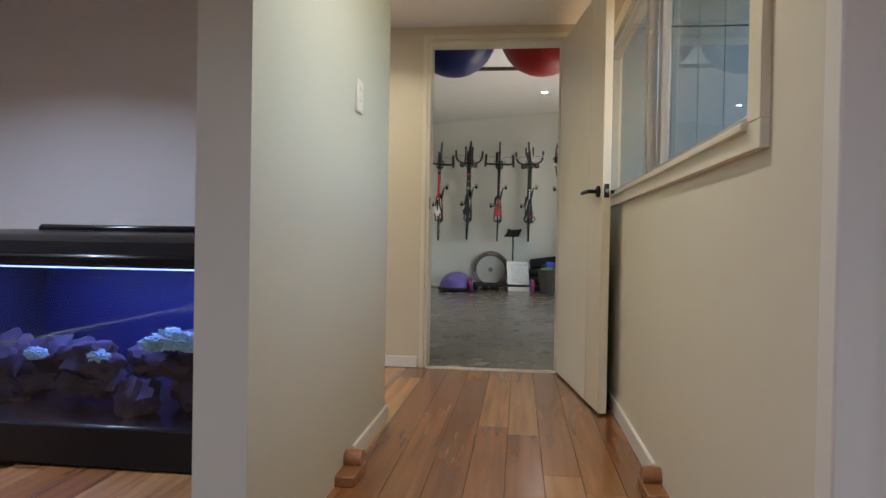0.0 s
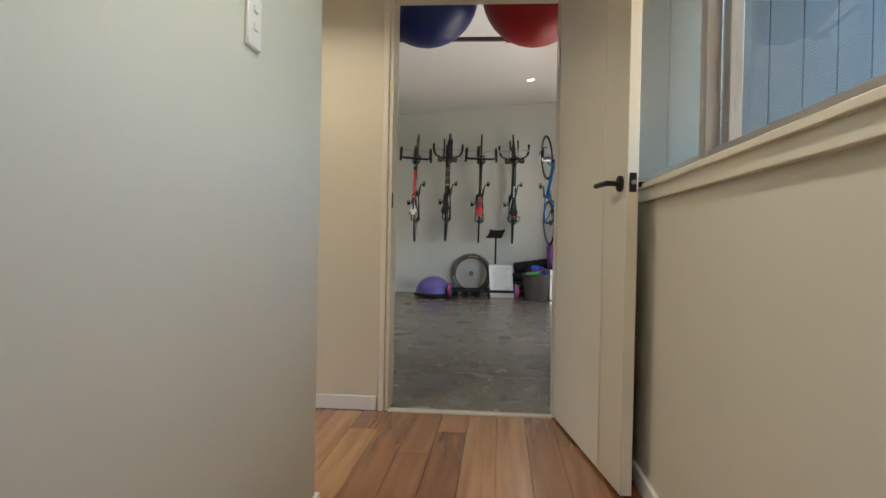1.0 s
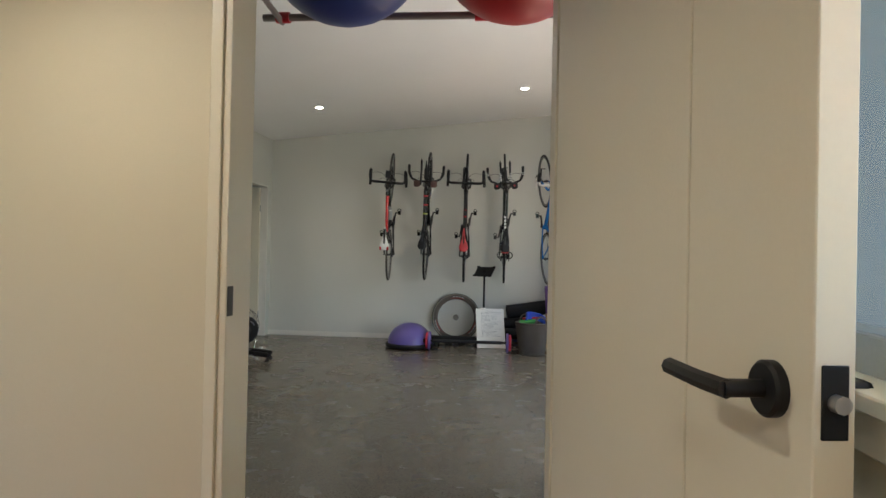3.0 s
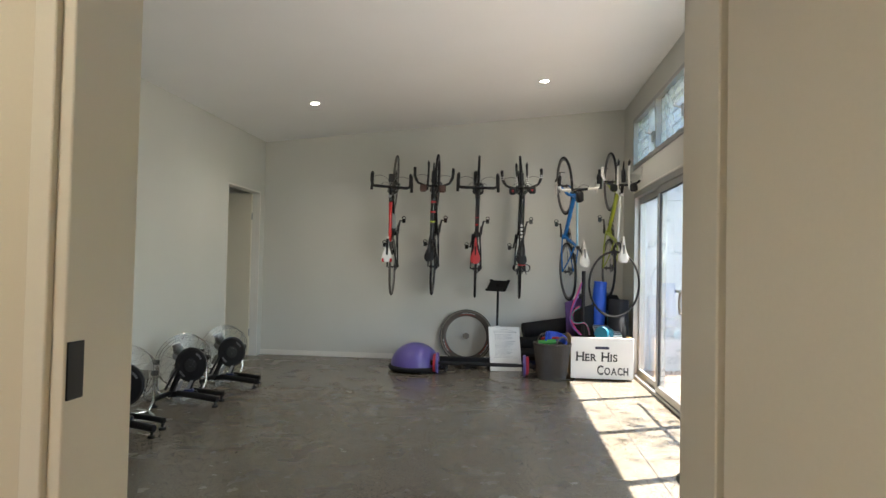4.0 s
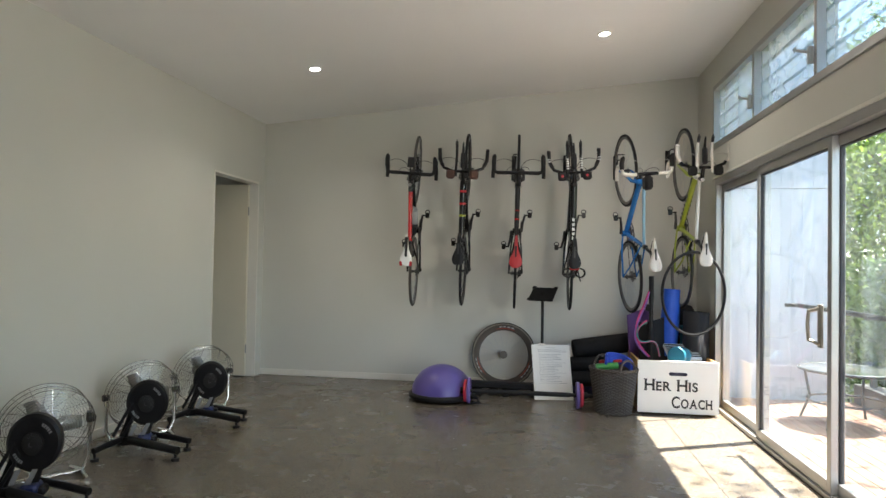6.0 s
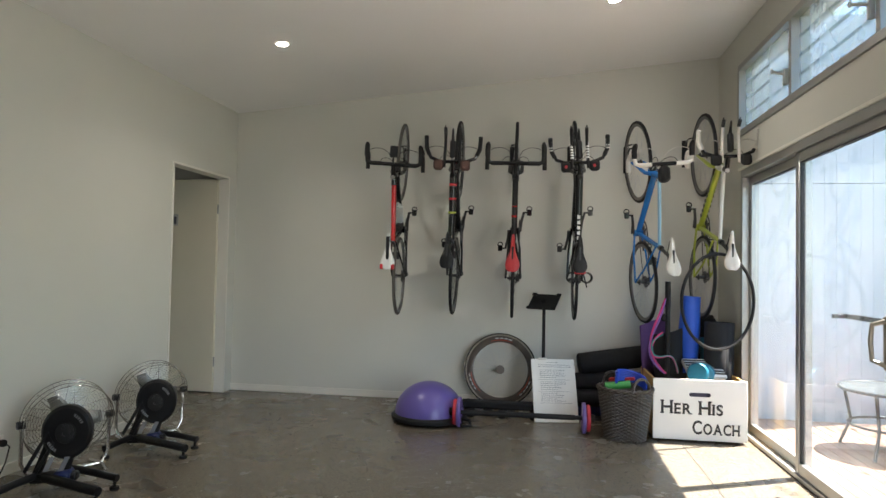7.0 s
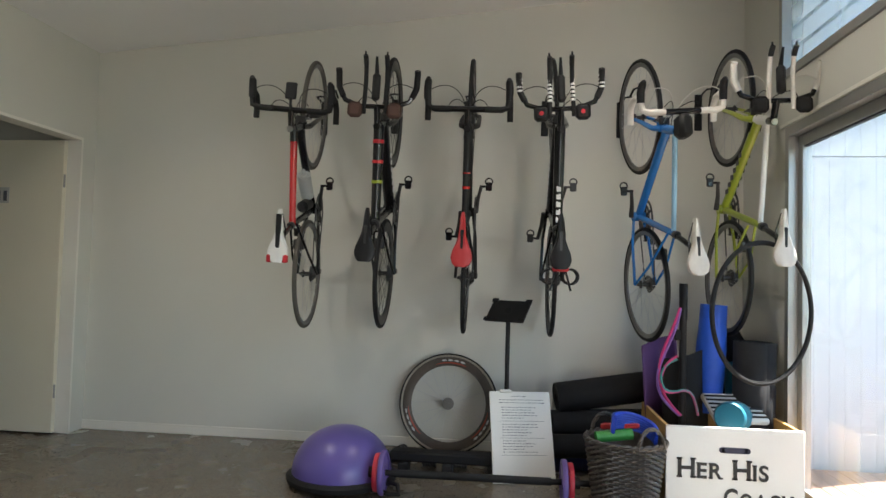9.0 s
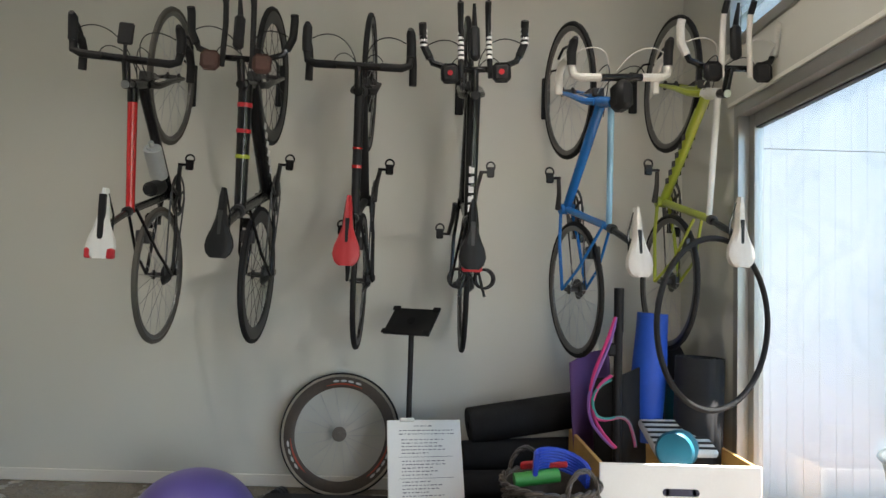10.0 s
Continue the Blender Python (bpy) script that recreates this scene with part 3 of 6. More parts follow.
def saddle_bm(width=0.11, length=0.275):
    """A long-nosed saddle: nose to +x."""
    bm = bmesh.new()
    rows = 18
    rings = []
    for i in range(rows + 1):
        u = i / rows
        x = -length * 0.42 + length * u
        shape = ((0, 0.5), (0.06, 0.84), (0.16, 1.0), (0.28, 0.9), (0.42, 0.6), (0.55, 0.38), (0.7, 0.29), (0.88, 0.25), (1.0, 0.14))
        w = width * 0.5 * float(np.interp(u, [p[0] for p in shape], [p[1] for p in shape]))
        top = 0.018 - 0.014 * abs(u - 0.5) + 0.02 * (1 - u) ** 3
        rings.append([bm.verts.new((x, w * sy, top + dz)) for sy, dz in ((-1, -0.026), (-0.96, -0.006), (-0.6, 0.004), (-0.12, 0.002), (0.12, 0.002), (0.6, 0.004), (0.96, -0.006), (1, -0.026))])
    for a, b in zip(rings, rings[1:]):
        for k in range(7):
            bm.faces.new((a[k], a[k + 1], b[k + 1], b[k]))
        bm.faces.new((a[7], a[0], b[0], b[7]))
    bm.faces.new(rings[0])
    bm.faces.new(rings[-1][::-1])
    return bm


def pedal_bm(at):
    x, y, z = at
    bm = bmesh.new()
    s = 1 if y > 0 else -1
    rod(bm, (x, y - s * 0.055, z), (x, y, z), 0.007, sides=8)
    box(bm, x - 0.026, x + 0.026, y - 0.019, y + 0.019, z - 0.008, z + 0.008, 0.006)
    spin(bm, ring_profile(0.021, 0.0045, 6), 14, "Z", closed=True, centre=(x + 0.03, y, z))
    return bm


def bicycle(label, m, paint, fork_paint, seat_mat, rim, deep, bars="drop", tape=None, top_paint=None, stay_paint=None, crank=40, flop=0, bottle=False, rear_cage=False, marks=False, saddle_tilt=0, computer=False, tyre=None, pads=None, bag=False, letters=0.0, sleeves=(), topmarks=0):
    tape, top_paint, stay_paint = tape or TAPEBLK, top_paint or paint, stay_paint or paint
    aero = bars == "aero"
    b = thing("bicycle", label, "bicycle", m, "bicycles hanging on the wall")
    ax_r, ax_f, bb = Vector((0, 0, WR)), Vector((0.985, 0, WR)), Vector((0.405, 0, 0.27))
    st, ht, hb = Vector((0.265, 0, 0.78)), Vector((0.795, 0, 0.835)), Vector((0.835, 0, 0.70))
    k = 1.35 if aero and paint is not LIMEPAINT else 0.95
    slim = 0.66 if top_paint in (SKYPAINT, WHITEPAINT) else k
    f = bmesh.new()
    rod(f, bb, hb + (ht - hb) * 0.12, 0.024 * k, 0.025 * k, 12)
    part("down_tube", f, paint, b)
    f = bmesh.new()
    rod(f, st + Vector((0.0, 0, -0.03)), ht + (hb - ht) * 0.15, 0.019 * slim, 0.022 * slim, 12)
    part("top_tube", f, top_paint, b)
    f = bmesh.new()
    rod(f, bb, st, 0.02 * k, 0.018 * k, 12)
    spin(f, [(0.0, -0.036), (0.028, -0.036), (0.028, 0.036), (0.0, 0.036)], 16, "Y", centre=bb)
    part("seat_tube", f, stay_paint, b)
    f = bmesh.new()
    rod(f, hb, ht, 0.027, 0.023, 12)
    part("head_tube", f, top_paint if aero else paint, b)
    for sy in (-1, 1):
        f = bmesh.new()
        tube(f, [st + Vector((0.015, sy * 0.018, -0.13 if aero else -0.05)), Vector((0.1, sy * 0.05, 0.52)), ax_r + Vector((0, sy * 0.062, 0))], 0.007, 8)
        part("seat_stay", f, stay_paint, b)
        f = bmesh.new()
        tube(f, [bb + Vector((-0.02, sy * 0.03, 0)), Vector((0.24, sy * 0.05, 0.29)), ax_r + Vector((0, sy * 0.062, 0))], 0.0088, 8)
        part("chain_stay", f, stay_paint, b)
    part("rear_brake", box(bmesh.new(), 0.14, 0.2, -0.03, 0.03, 0.555, 0.6, 0.006), DARKMET, b)
    # front end turns a little
    front = Matrix.Translation(hb) @ Matrix.Rotation(radians(flop), 4, (ht - hb).normalized()) @ Matrix.Translation(-hb)
    f = bmesh.new()
    for sy in (-1, 1):
        tube(f, [hb + Vector((0.0, sy * 0.02, 0.0)), hb + Vector((0.02, sy * 0.046, -0.06)), Vector((0.92, sy * 0.05, 0.5)), ax_f + Vector((0, sy * 0.05, 0))], 0.012, 8, radii=[0.017, 0.016, 0.013, 0.009])
    box(f, hb.x + 0.0, hb.x + 0.05, -0.03, 0.03, hb.z - 0.05, hb.z - 0.01, 0.008)
    part("fork", f, fork_paint, b, at=front)
    f = bmesh.new()
    box(f, 0.86, 0.9, -0.028, 0.028, 0.66, 0.7, 0.006)
    box(f, 0.9, 0.905, -0.03, 0.03, 0.6, 0.66, 0.002)
    part("front_brake", f, DARKMET, b, at=front)
    # seatpost and saddle
    sd = Vector((0.172, 0, 1.005))
    f = bmesh.new()
    rod(f, st - Vector((-0.005, 0, 0.02)), sd - Vector((-0.01, 0, 0.02)), 0.0145 * k, None, 10)
    for sy in (-1, 1):
        tube(f, [sd + Vector((-0.1, sy * 0.03, -0.005)), sd + Vector((-0.05, sy * 0.022, -0.035)), sd + Vector((0.06, sy * 0.022, -0.035)), sd + Vector((0.14, sy * 0.01, -0.005))], 0.004, 6)
    part("seat_post", f, CARBON, b)
    sad = part("saddle", saddle_bm(), seat_mat, b, at=Matrix.Translation(sd) @ pose(0, 0, 0, 0, saddle_tilt, 0))
    if seat_mat is WHITEPAINT:
        g = bmesh.new()
        box(g, -0.085, 0.135, -0.014, 0.014, 0.012, 0.0245, 0.003)
        part("saddle_stripe", g, BLACKSADDLE, sad, "black centre stripe")
        for sy in (-1, 1):
            g = bmesh.new()
            box(g, -0.116, -0.075, min(sy * 0.026, sy * 0.054), max(sy * 0.026, sy * 0.054), 0.0, 0.03, 0.006)
            part("saddle_corner", g, REDBIT, sad, "red corner patch")
    else:
        g = bmesh.new()
        box(g, -0.1, 0.07, -0.009, 0.009, 0.01, 0.0236, 0.003)
        part("saddle_channel", g, BLACKSADDLE if seat_mat is not BLACKSADDLE else DARKMET, sad, "dark pressure channel")
    # drivetrain
    a = radians(crank)
    ends = []
    for sy, da in ((-1, 0), (1, math.pi)):
        e = bb + Vector((0.172 * math.cos(a + da), sy * 0.075, 0.172 * math.sin(a + da)))
        f = bmesh.new()
        tube(f, [bb + Vector((0, sy * 0.045, 0)), bb + (e - bb) * 0.5 + Vector((0, sy * 0.018, 0)), e], 0.011, 8, radii=[0.016, 0.012, 0.01])
        ends.append((e, sy))
        part("crank", f, DARKMET, b)
    f = bmesh.new()
    for rr, y in ((0.107, -0.043), (0.078, -0.036)):
        spin(f, [(rr - 0.018, y - 0.0015), (rr, y - 0.0015), (rr, y + 0.0015), (rr - 0.018, y + 0.0015)], 36, "Y", closed=True, centre=bb)
    for q in range(5):
        w = math.tau * q / 5
        rod(f, bb + Vector((0, -0.042, 0)), bb + Vector((0.092 * math.cos(w), -0.042, 0.092 * math.sin(w))), 0.008, sides=6)
    part("chainrings", f, DARKMET, b)
    f = bmesh.new()
    up, lo = bb + Vector((0, -0.043, 0.107)), bb + Vector((0, -0.043, -0.107))
    jock = Vector((0.03, -0.04, WR - 0.11))
    tube(f, [up, ax_r + Vector((0, -0.04, 0.04))], 0.0042, 5)
    tube(f, [lo, jock, jock + Vector((0.02, 0, 0.05)), ax_r + Vector((0, -0.04, -0.04))], 0.0042, 5)
    part("chain", f, DARKMET, b)
    f = bmesh.new()
    box(f, 0.0, 0.035, -0.072, -0.04, WR - 0.08, WR - 0.02, 0.006)
    for dz in (-0.11, -0.06):
        spin(f, [(0.004, -0.044), (0.018, -0.044), (0.018, -0.036), (0.004, -0.036)], 12, "Y", closed=True, centre=(0.02 + 0.01 * (dz > -0.1), 0, WR + dz))
    part("rear_derailleur", f, CARBON, b)
    for e, sy in ends:
        part("pedal", pedal_bm(e + Vector((0, sy * 0.045, 0))), CARBON if not marks else DARKMET, b, "clipless pedal")
    # cockpit
    stem = bmesh.new()
    bar_c = Vector((0.875, 0, 0.92))
    rod(stem, ht, ht + (ht - hb).normalized() * 0.06, 0.019, sides=12)
    rod(stem, ht + (ht - hb).normalized() * 0.045, bar_c, 0.016, 0.017, 12)
    part("stem", stem, CARBON, b, at=front)
    g = bmesh.new()
    if bars == "drop":
        rod(g, bar_c + Vector((0, -0.1, 0)), bar_c + Vector((0, 0.1, 0)), 0.0155, sides=10)
        part("handlebar", g, CARBON, b, at=front)
        for sy in (-1, 1):
            g = bmesh.new()
            tube(g, [bar_c + Vector((0, sy * 0.09, 0)), bar_c + Vector((0, sy * 0.175, 0)), bar_c + Vector((0.012, sy * 0.205, 0)), bar_c + Vector((0.06, sy * 0.212, -0.004)), bar_c + Vector((0.09, sy * 0.214, -0.03)),
                     bar_c + Vector((0.085, sy * 0.217, -0.08)), bar_c + Vector((0.05, sy * 0.22, -0.12)), bar_c + Vector((-0.03, sy * 0.222, -0.132))], 0.0165, 9)
            part("bar_tape", g, tape, b, at=front)
            g = bmesh.new()
            tube(g, [bar_c + Vector((0.05, sy * 0.212, 0.0)), bar_c + Vector((0.1, sy * 0.212, 0.008)), bar_c + Vector((0.135, sy * 0.208, 0.03)), bar_c + Vector((0.145, sy * 0.206, 0.05))], 0.017, 9, radii=[0.019, 0.02, 0.019, 0.011])
            tube(g, [bar_c + Vector((0.13, sy * 0.212, 0.0)), bar_c + Vector((0.135, sy * 0.222, -0.05)), bar_c + Vector((0.11, sy * 0.226, -0.1))], 0.006, 6)
            part("brake_hood", g, CARBONMATT, b, at=front)
    else:
        tube(g, [bar_c + Vector((0.09, -0.2, 0.0)), bar_c + Vector((0.03, -0.17, 0)), bar_c + Vector((0, -0.09, 0)), bar_c + Vector((0, 0.09, 0)), bar_c + Vector((0.03, 0.17, 0)), bar_c + Vector((0.09, 0.2, 0.0))], 0.013, 8)
        part("base_bar", g, CARBON, b, at=front)
        for sy in (-1, 1):
            g = bmesh.new()
            tube(g, [bar_c + Vector((0.05, sy * 0.182, 0)), bar_c + Vector((0.1, sy * 0.205, 0.002)), bar_c + Vector((0.17, sy * 0.208, 0.008)), bar_c + Vector((0.19, sy * 0.208, 0.022))], 0.0165, 9)
            part("bar_grip", g, tape, b, at=front)
            if marks:
                g = bmesh.new()
                for q in range(4):
                    spin(g, [(0.0172, -0.005), (0.0176, 0.0), (0.0172, 0.005)], 10, "X", centre=bar_c + Vector((0.1 + 0.02 * q, sy * 0.2065, 0.003)))
                part("grip_band", g, WHITEPAINT, b, "white band", at=front)
            g = bmesh.new()
            tube(g, [bar_c + Vector((-0.05, sy * 0.06, 0.045)), bar_c + Vector((0.12, sy * 0.055, 0.05)), bar_c + Vector((0.19, sy * 0.055, 0.063)), bar_c + Vector((0.23, sy * 0.055, 0.085))], 0.0115, 8)
            part("aero_extension", g, tape, b, at=front)
            g = bmesh.new()
            tube(g, [bar_c + Vector((0.2, sy * 0.055, 0.068)), bar_c + Vector((0.22, sy * 0.055, 0.08)), bar_c + Vector((0.24, sy * 0.055, 0.097))], 0.0128, 8)
            tube(g, [bar_c + Vector((0.23, sy * 0.055, 0.092)), bar_c + Vector((0.26, sy * 0.057, 0.094))], 0.005, 6)
            part("shifter", g, CARBONMATT, b, "black bar-end shifter", at=front)
            if marks:
                g = bmesh.new()
                for q in range(6):
                    spin(g, [(0.0122, -0.006), (0.0127, 0.0), (0.0122, 0.006)], 10, "X", centre=bar_c + Vector((0.03 + 0.02 * q, sy * 0.0565, 0.049)))
                part("grip_band", g, WHITEPAINT, b, "white band", at=front)
            g = bmesh.new()
            box(g, bar_c.x - 0.075, bar_c.x + 0.005, min(sy * 0.065, sy * 0.14), max(sy * 0.065, sy * 0.14), bar_c.z + 0.05, bar_c.z + 0.072, 0.016)
            rod(g, bar_c + Vector((-0.01, sy * 0.08, 0)), bar_c + Vector((-0.03, sy * 0.09, 0.055)), 0.012, sides=8)
            pd = part("arm_pad", g, pads or CARBONMATT, b, "padded arm rest", at=front)
            if marks:
                g = bmesh.new()
                spin(g, [(0.0, 0.078), (0.011, 0.078), (0.011, 0.07)], 12, "Z", centre=(bar_c.x - 0.036, sy * 0.102, bar_c.z))
                part("pad_badge", g, REDBIT, pd, "small red badge")
        g = bmesh.new()
        box(g, bar_c.x + 0.02, bar_c.x + 0.16, -0.02, 0.02, bar_c.z + 0.03, bar_c.z + 0.07, 0.012)
        rod(g, bar_c + Vector((0.16, 0, 0.05)), bar_c + Vector((0.24, 0, 0.08)), 0.012, 0.006, 8)
        part("front_bottle", g, CARBONMATT, b, "slim drink holder between the bars", at=front)
    if computer:
        g = bmesh.new()
        box(g, bar_c.x + 0.05, bar_c.x + 0.14, -0.03, 0.03, bar_c.z + 0.02, bar_c.z + 0.035, 0.006)
        rod(g, bar_c + Vector((0, 0, 0.01)), bar_c + Vector((0.07, 0, 0.024)), 0.007, sides=6)
        part("bike_computer", g, CARBONMATT, b, "small black cycle computer", at=front)
    for sy in (-1, 1):
        g = bmesh.new()
        p0, p1, p2, p3 = bar_c + Vector((0.1, sy * 0.19, 0.01)), bar_c + Vector((0.14, sy * 0.1, 0.05)), bar_c + Vector((0.1, sy * 0.0, 0.02)), hb + Vector((0.03, sy * 0.02, 0.03))
        tube(g, [p0 * (1 - u) ** 3 + p1 * 3 * u * (1 - u) ** 2 + p2 * 3 * u * u * (1 - u) + p3 * u ** 3 for u in [q / 12 for q in range(13)]], 0.0024, 5)
        part("cable", g, CARBONMATT if tape is not TAPEWHITE else TAPEWHITE, b, at=front)
    for sy in (-1, 1):
        g = bmesh.new()
        p0, p1, p2, p3 = bar_c + Vector((0.02, sy * 0.1, 0.0)), bar_c + Vector((0.09, sy * 0.05, 0.05)), hb + Vector((0.09, -sy * 0.02, 0.06)), hb + Vector((-0.06, -sy * 0.028, -0.03))
        tube(g, [p0 * (1 - u) ** 3 + p1 * 3 * u * (1 - u) ** 2 + p2 * 3 * u * u * (1 - u) + p3 * u ** 3 for u in [q / 12 for q in range(13)]], 0.0022, 5)
        part("cable", g, CARBONMATT, b)
    part("seat_clamp", rod(bmesh.new(), st + Vector((0.002, 0, -0.012)), st + Vector((-0.004, 0, 0.012)), 0.0225 * k, sides=14), DARKMET, b, "dark seat clamp")
    part("top_cap", rod(bmesh.new(), ht + (ht - hb).normalized() * 0.058, ht + (ht - hb).normalized() * 0.066, 0.016, sides=14), STEEL if deep < 0.03 else CARBON, b, at=front)
    if bottle:
        g = bmesh.new()
        d = (hb - bb).normalized()
        n = Vector((-d.z, 0, d.x))
        c0 = bb + d * 0.16 + n * 0.066
        rod(g, c0, c0 + d * 0.16, 0.04, sides=16)
        rod(g, c0 + d * 0.14, c0 + d * 0.17, 0.03, 0.024, 16)
        rod(g, c0 + d * 0.17, c0 + d * 0.195, 0.012, sides=10)
        part("water_bottle", g, BOTTLE, b, "clear grey drink bottle in its cage")
        g = bmesh.new()
        d = (st - bb).normalized()
        c0 = bb + d * 0.13 + Vector((d.z, 0, -d.x)) * 0.06
        rod(g, c0, c0 + d * 0.13, 0.036, 0.034, 16)
        rod(g, c0 + d * 0.13, c0 + d * 0.16, 0.03, 0.02, 16)
        part("tool_bottle", g, CARBONMATT, b, "black tool bottle on the seat tube")
    if bag:
        g = bmesh.new()
        box(g, 0.74, 0.86, -0.035, 0.035, 0.86, 0.96, 0.02)
        part("bar_bag", g, CARBONMATT, b, "small black stem bag")
    if rear_cage:
        for sy in (-1, 1):
            g = bmesh.new()
            for q in range(3):
                spin(g, ring_profile(0.037, 0.005, 6), 20, "Z", closed=True, centre=(sd.x - 0.15, sy * 0.052, sd.z - 0.1 + 0.045 * q))
            rod(g, sd + Vector((-0.1, sy * 0.02, -0.02)), sd + Vector((-0.22, sy * 0.05, 0.01)), 0.006, sides=6)
            part("bottle_cage", g, CARBON, b, "empty bottle cage behind the saddle")
        g = bmesh.new()
        box(g, sd.x - 0.125, sd.x - 0.1, -0.04, 0.04, sd.z - 0.02, sd.z + 0.01, 0.006)
        part("tail_light", g, REDBIT, b, "red light under the saddle")
    # coloured sleeves round the top tube, and pale bars along it
    t0, t1 = st + Vector((0.0, 0, -0.03)), ht + (hb - ht) * 0.15
    for u, du, m in sleeves:
        g = bmesh.new()
        rod(g, t0.lerp(t1, u), t0.lerp(t1, u + du), 0.0232 * slim, sides=14)
        part("tube_sleeve", g, m, b, "coloured band")
    if topmarks:
        g = bmesh.new()
        for q in range(topmarks):
            c = t0.lerp(t1, 0.1 + 0.075 * q)
            box(g, c.x - 0.012, c.x + 0.012, -0.011, 0.011, c.z + 0.0215 * k, c.z + 0.0245 * k)
            box(g, c.x + 0.012, c.x + 0.017, -0.011 if q % 2 else 0.003, 0.011 if not q % 2 else -0.003, c.z + 0.0215 * k, c.z + 0.0245 * k)
        part("frame_mark", g, MARK, b, "pale plain bars of lettering")
    # wordless bars where the maker's name stands
    if marks or letters or stay_paint is LIMEPAINT:
        d = (hb - bb).normalized()
        for sy in (-1, 1):
            g = bmesh.new()
            for q in range(6):
                c = bb + d * (0.13 + 0.05 * q + letters)
                box(g, c.x - 0.014, c.x + 0.014, min(sy * 0.0235 * k, sy * 0.0258 * k), max(sy * 0.0235 * k, sy * 0.0258 * k), c.z - 0.014, c.z + 0.022)
            part("frame_mark", g, CARBON if paint is LIMEPAINT else MARK, b, "plain bars of lettering")
    wheel_parts(b, "rear_wheel", pose(*ax_r), rim, deep, spokes=24, cassette=True, tyre=tyre)
    wheel_parts(b, "front_wheel", front @ pose(*ax_f), rim, deep, tyre=tyre)
    return b


def hang(x, z, yaw, scale=1.005, lean=0.0):
    """Upright against the bicycle wall, front wheel up: z is the height of the lowest point."""
    m = Matrix(((0, -1, 0, 0), (0, 0, -1, 0), (1, 0, 0, 0), (0, 0, 0, 1)))
    return Matrix.Translation((x, FY - 0.11, z + WR * scale)) @ Matrix.Rotation(radians(yaw), 4, "Z") @ Matrix.Rotation(radians(lean), 4, "Y") @ m @ Matrix.Scale(scale, 4)


BIKES = [
    (dict(label="black and red road bicycle with drop bars, hanging by its wheel", paint=CARBON, fork_paint=CARBON, seat_mat=WHITEPAINT, rim=RIMGREY, deep=0.022, top_paint=REDPAINT, crank=35, flop=-3, bottle=True, computer=True, tyre=PALETYRE, sleeves=((0.86, 0.12, CARBON),)), -1.22, 0.81, 5, 0.8),
    (dict(label="black time trial bicycle with brown arm pads, hanging by its wheel", paint=CARBON, fork_paint=CARBON, seat_mat=BLACKSADDLE, rim=RIMBLK, deep=0.055, bars="aero", pads=PADBROWN, crank=35, flop=0, letters=0.02, sleeves=((0.82, 0.035, REDBIT), (0.42, 0.03, LIMEPAINT), (0.62, 0.03, REDBIT))), -0.72, 0.825, 2.5, 1.8),
    (dict(label="matt black road bicycle with a red saddle, hanging by its wheel", paint=CARBONMATT, fork_paint=CARBONMATT, seat_mat=REDSADDLE, rim=RIMBLK, deep=0.03, crank=30, flop=0, sleeves=((0.4, 0.025, REDPAINT), (0.55, 0.012, REDPAINT))), -0.215, 0.81, 2, 0.9),
    (dict(label="black triathlon bicycle with striped grips, hanging by its wheel", paint=CARBON, fork_paint=CARBON, seat_mat=BLACKSADDLE, rim=RIMBLK, deep=0.045, bars="aero", crank=30, flop=3, rear_cage=True, marks=True, topmarks=5), 0.305, 0.81, 0.5, 0),
    (dict(label="blue road bicycle with white bar tape, hanging by its wheel", paint=BLUEPAINT, fork_paint=BLUEPAINT, seat_mat=WHITESADDLE, rim=RIMGREY, deep=0.024, tape=TAPEWHITE, top_paint=SKYPAINT, crank=215, flop=2, bag=True), 0.80, 0.80, 10, -3),
    (dict(label="lime and black triathlon bicycle hanging by its wheel", paint=LIMEPAINT, fork_paint=LIMEPAINT, seat_mat=WHITESADDLE, rim=RIMGREY, deep=0.024, bars="aero", tape=TAPEWHITE, top_paint=WHITEPAINT, stay_paint=LIMEPAINT, crank=215, flop=2), 1.30, 0.85, 3.5, 0.4),
]
for spec, x, z, yaw, lean in BIKES:
    bicycle(m=hang(x, z, yaw, lean=lean), **spec)
    # wall hook that holds the upper wheel
    hk = thing("bike_hook", "black steel wall bracket with a wheel hook", "hook", pose(x - 0.03, FY, z + 1.42), "wall hooks for the bicycles")
    part("wall_plate", box(bmesh.new(), -0.024, 0.024, -0.012, 0.0, -0.12, 0.12, 0.005), BLACK, hk)
    h = bmesh.new()
    tube(h, [(0, -0.01, 0.06), (0, -0.1, 0.1), (0.0, -0.19, 0.1), (0.03, -0.21, 0.1), (0.06, -0.19, 0.1)], 0.006, 8)
    part("hook_arm", h, BLACK, hk)
    part("tyre_guard", box(bmesh.new(), -0.02, 0.02, -0.02, -0.011, -0.12, 0.04, 0.003), BLACK, hk)


# ---- lamps ----
LAMPGLOW = glow_mat("downlight glow", (1.0, 0.96, 0.88), 14.0)


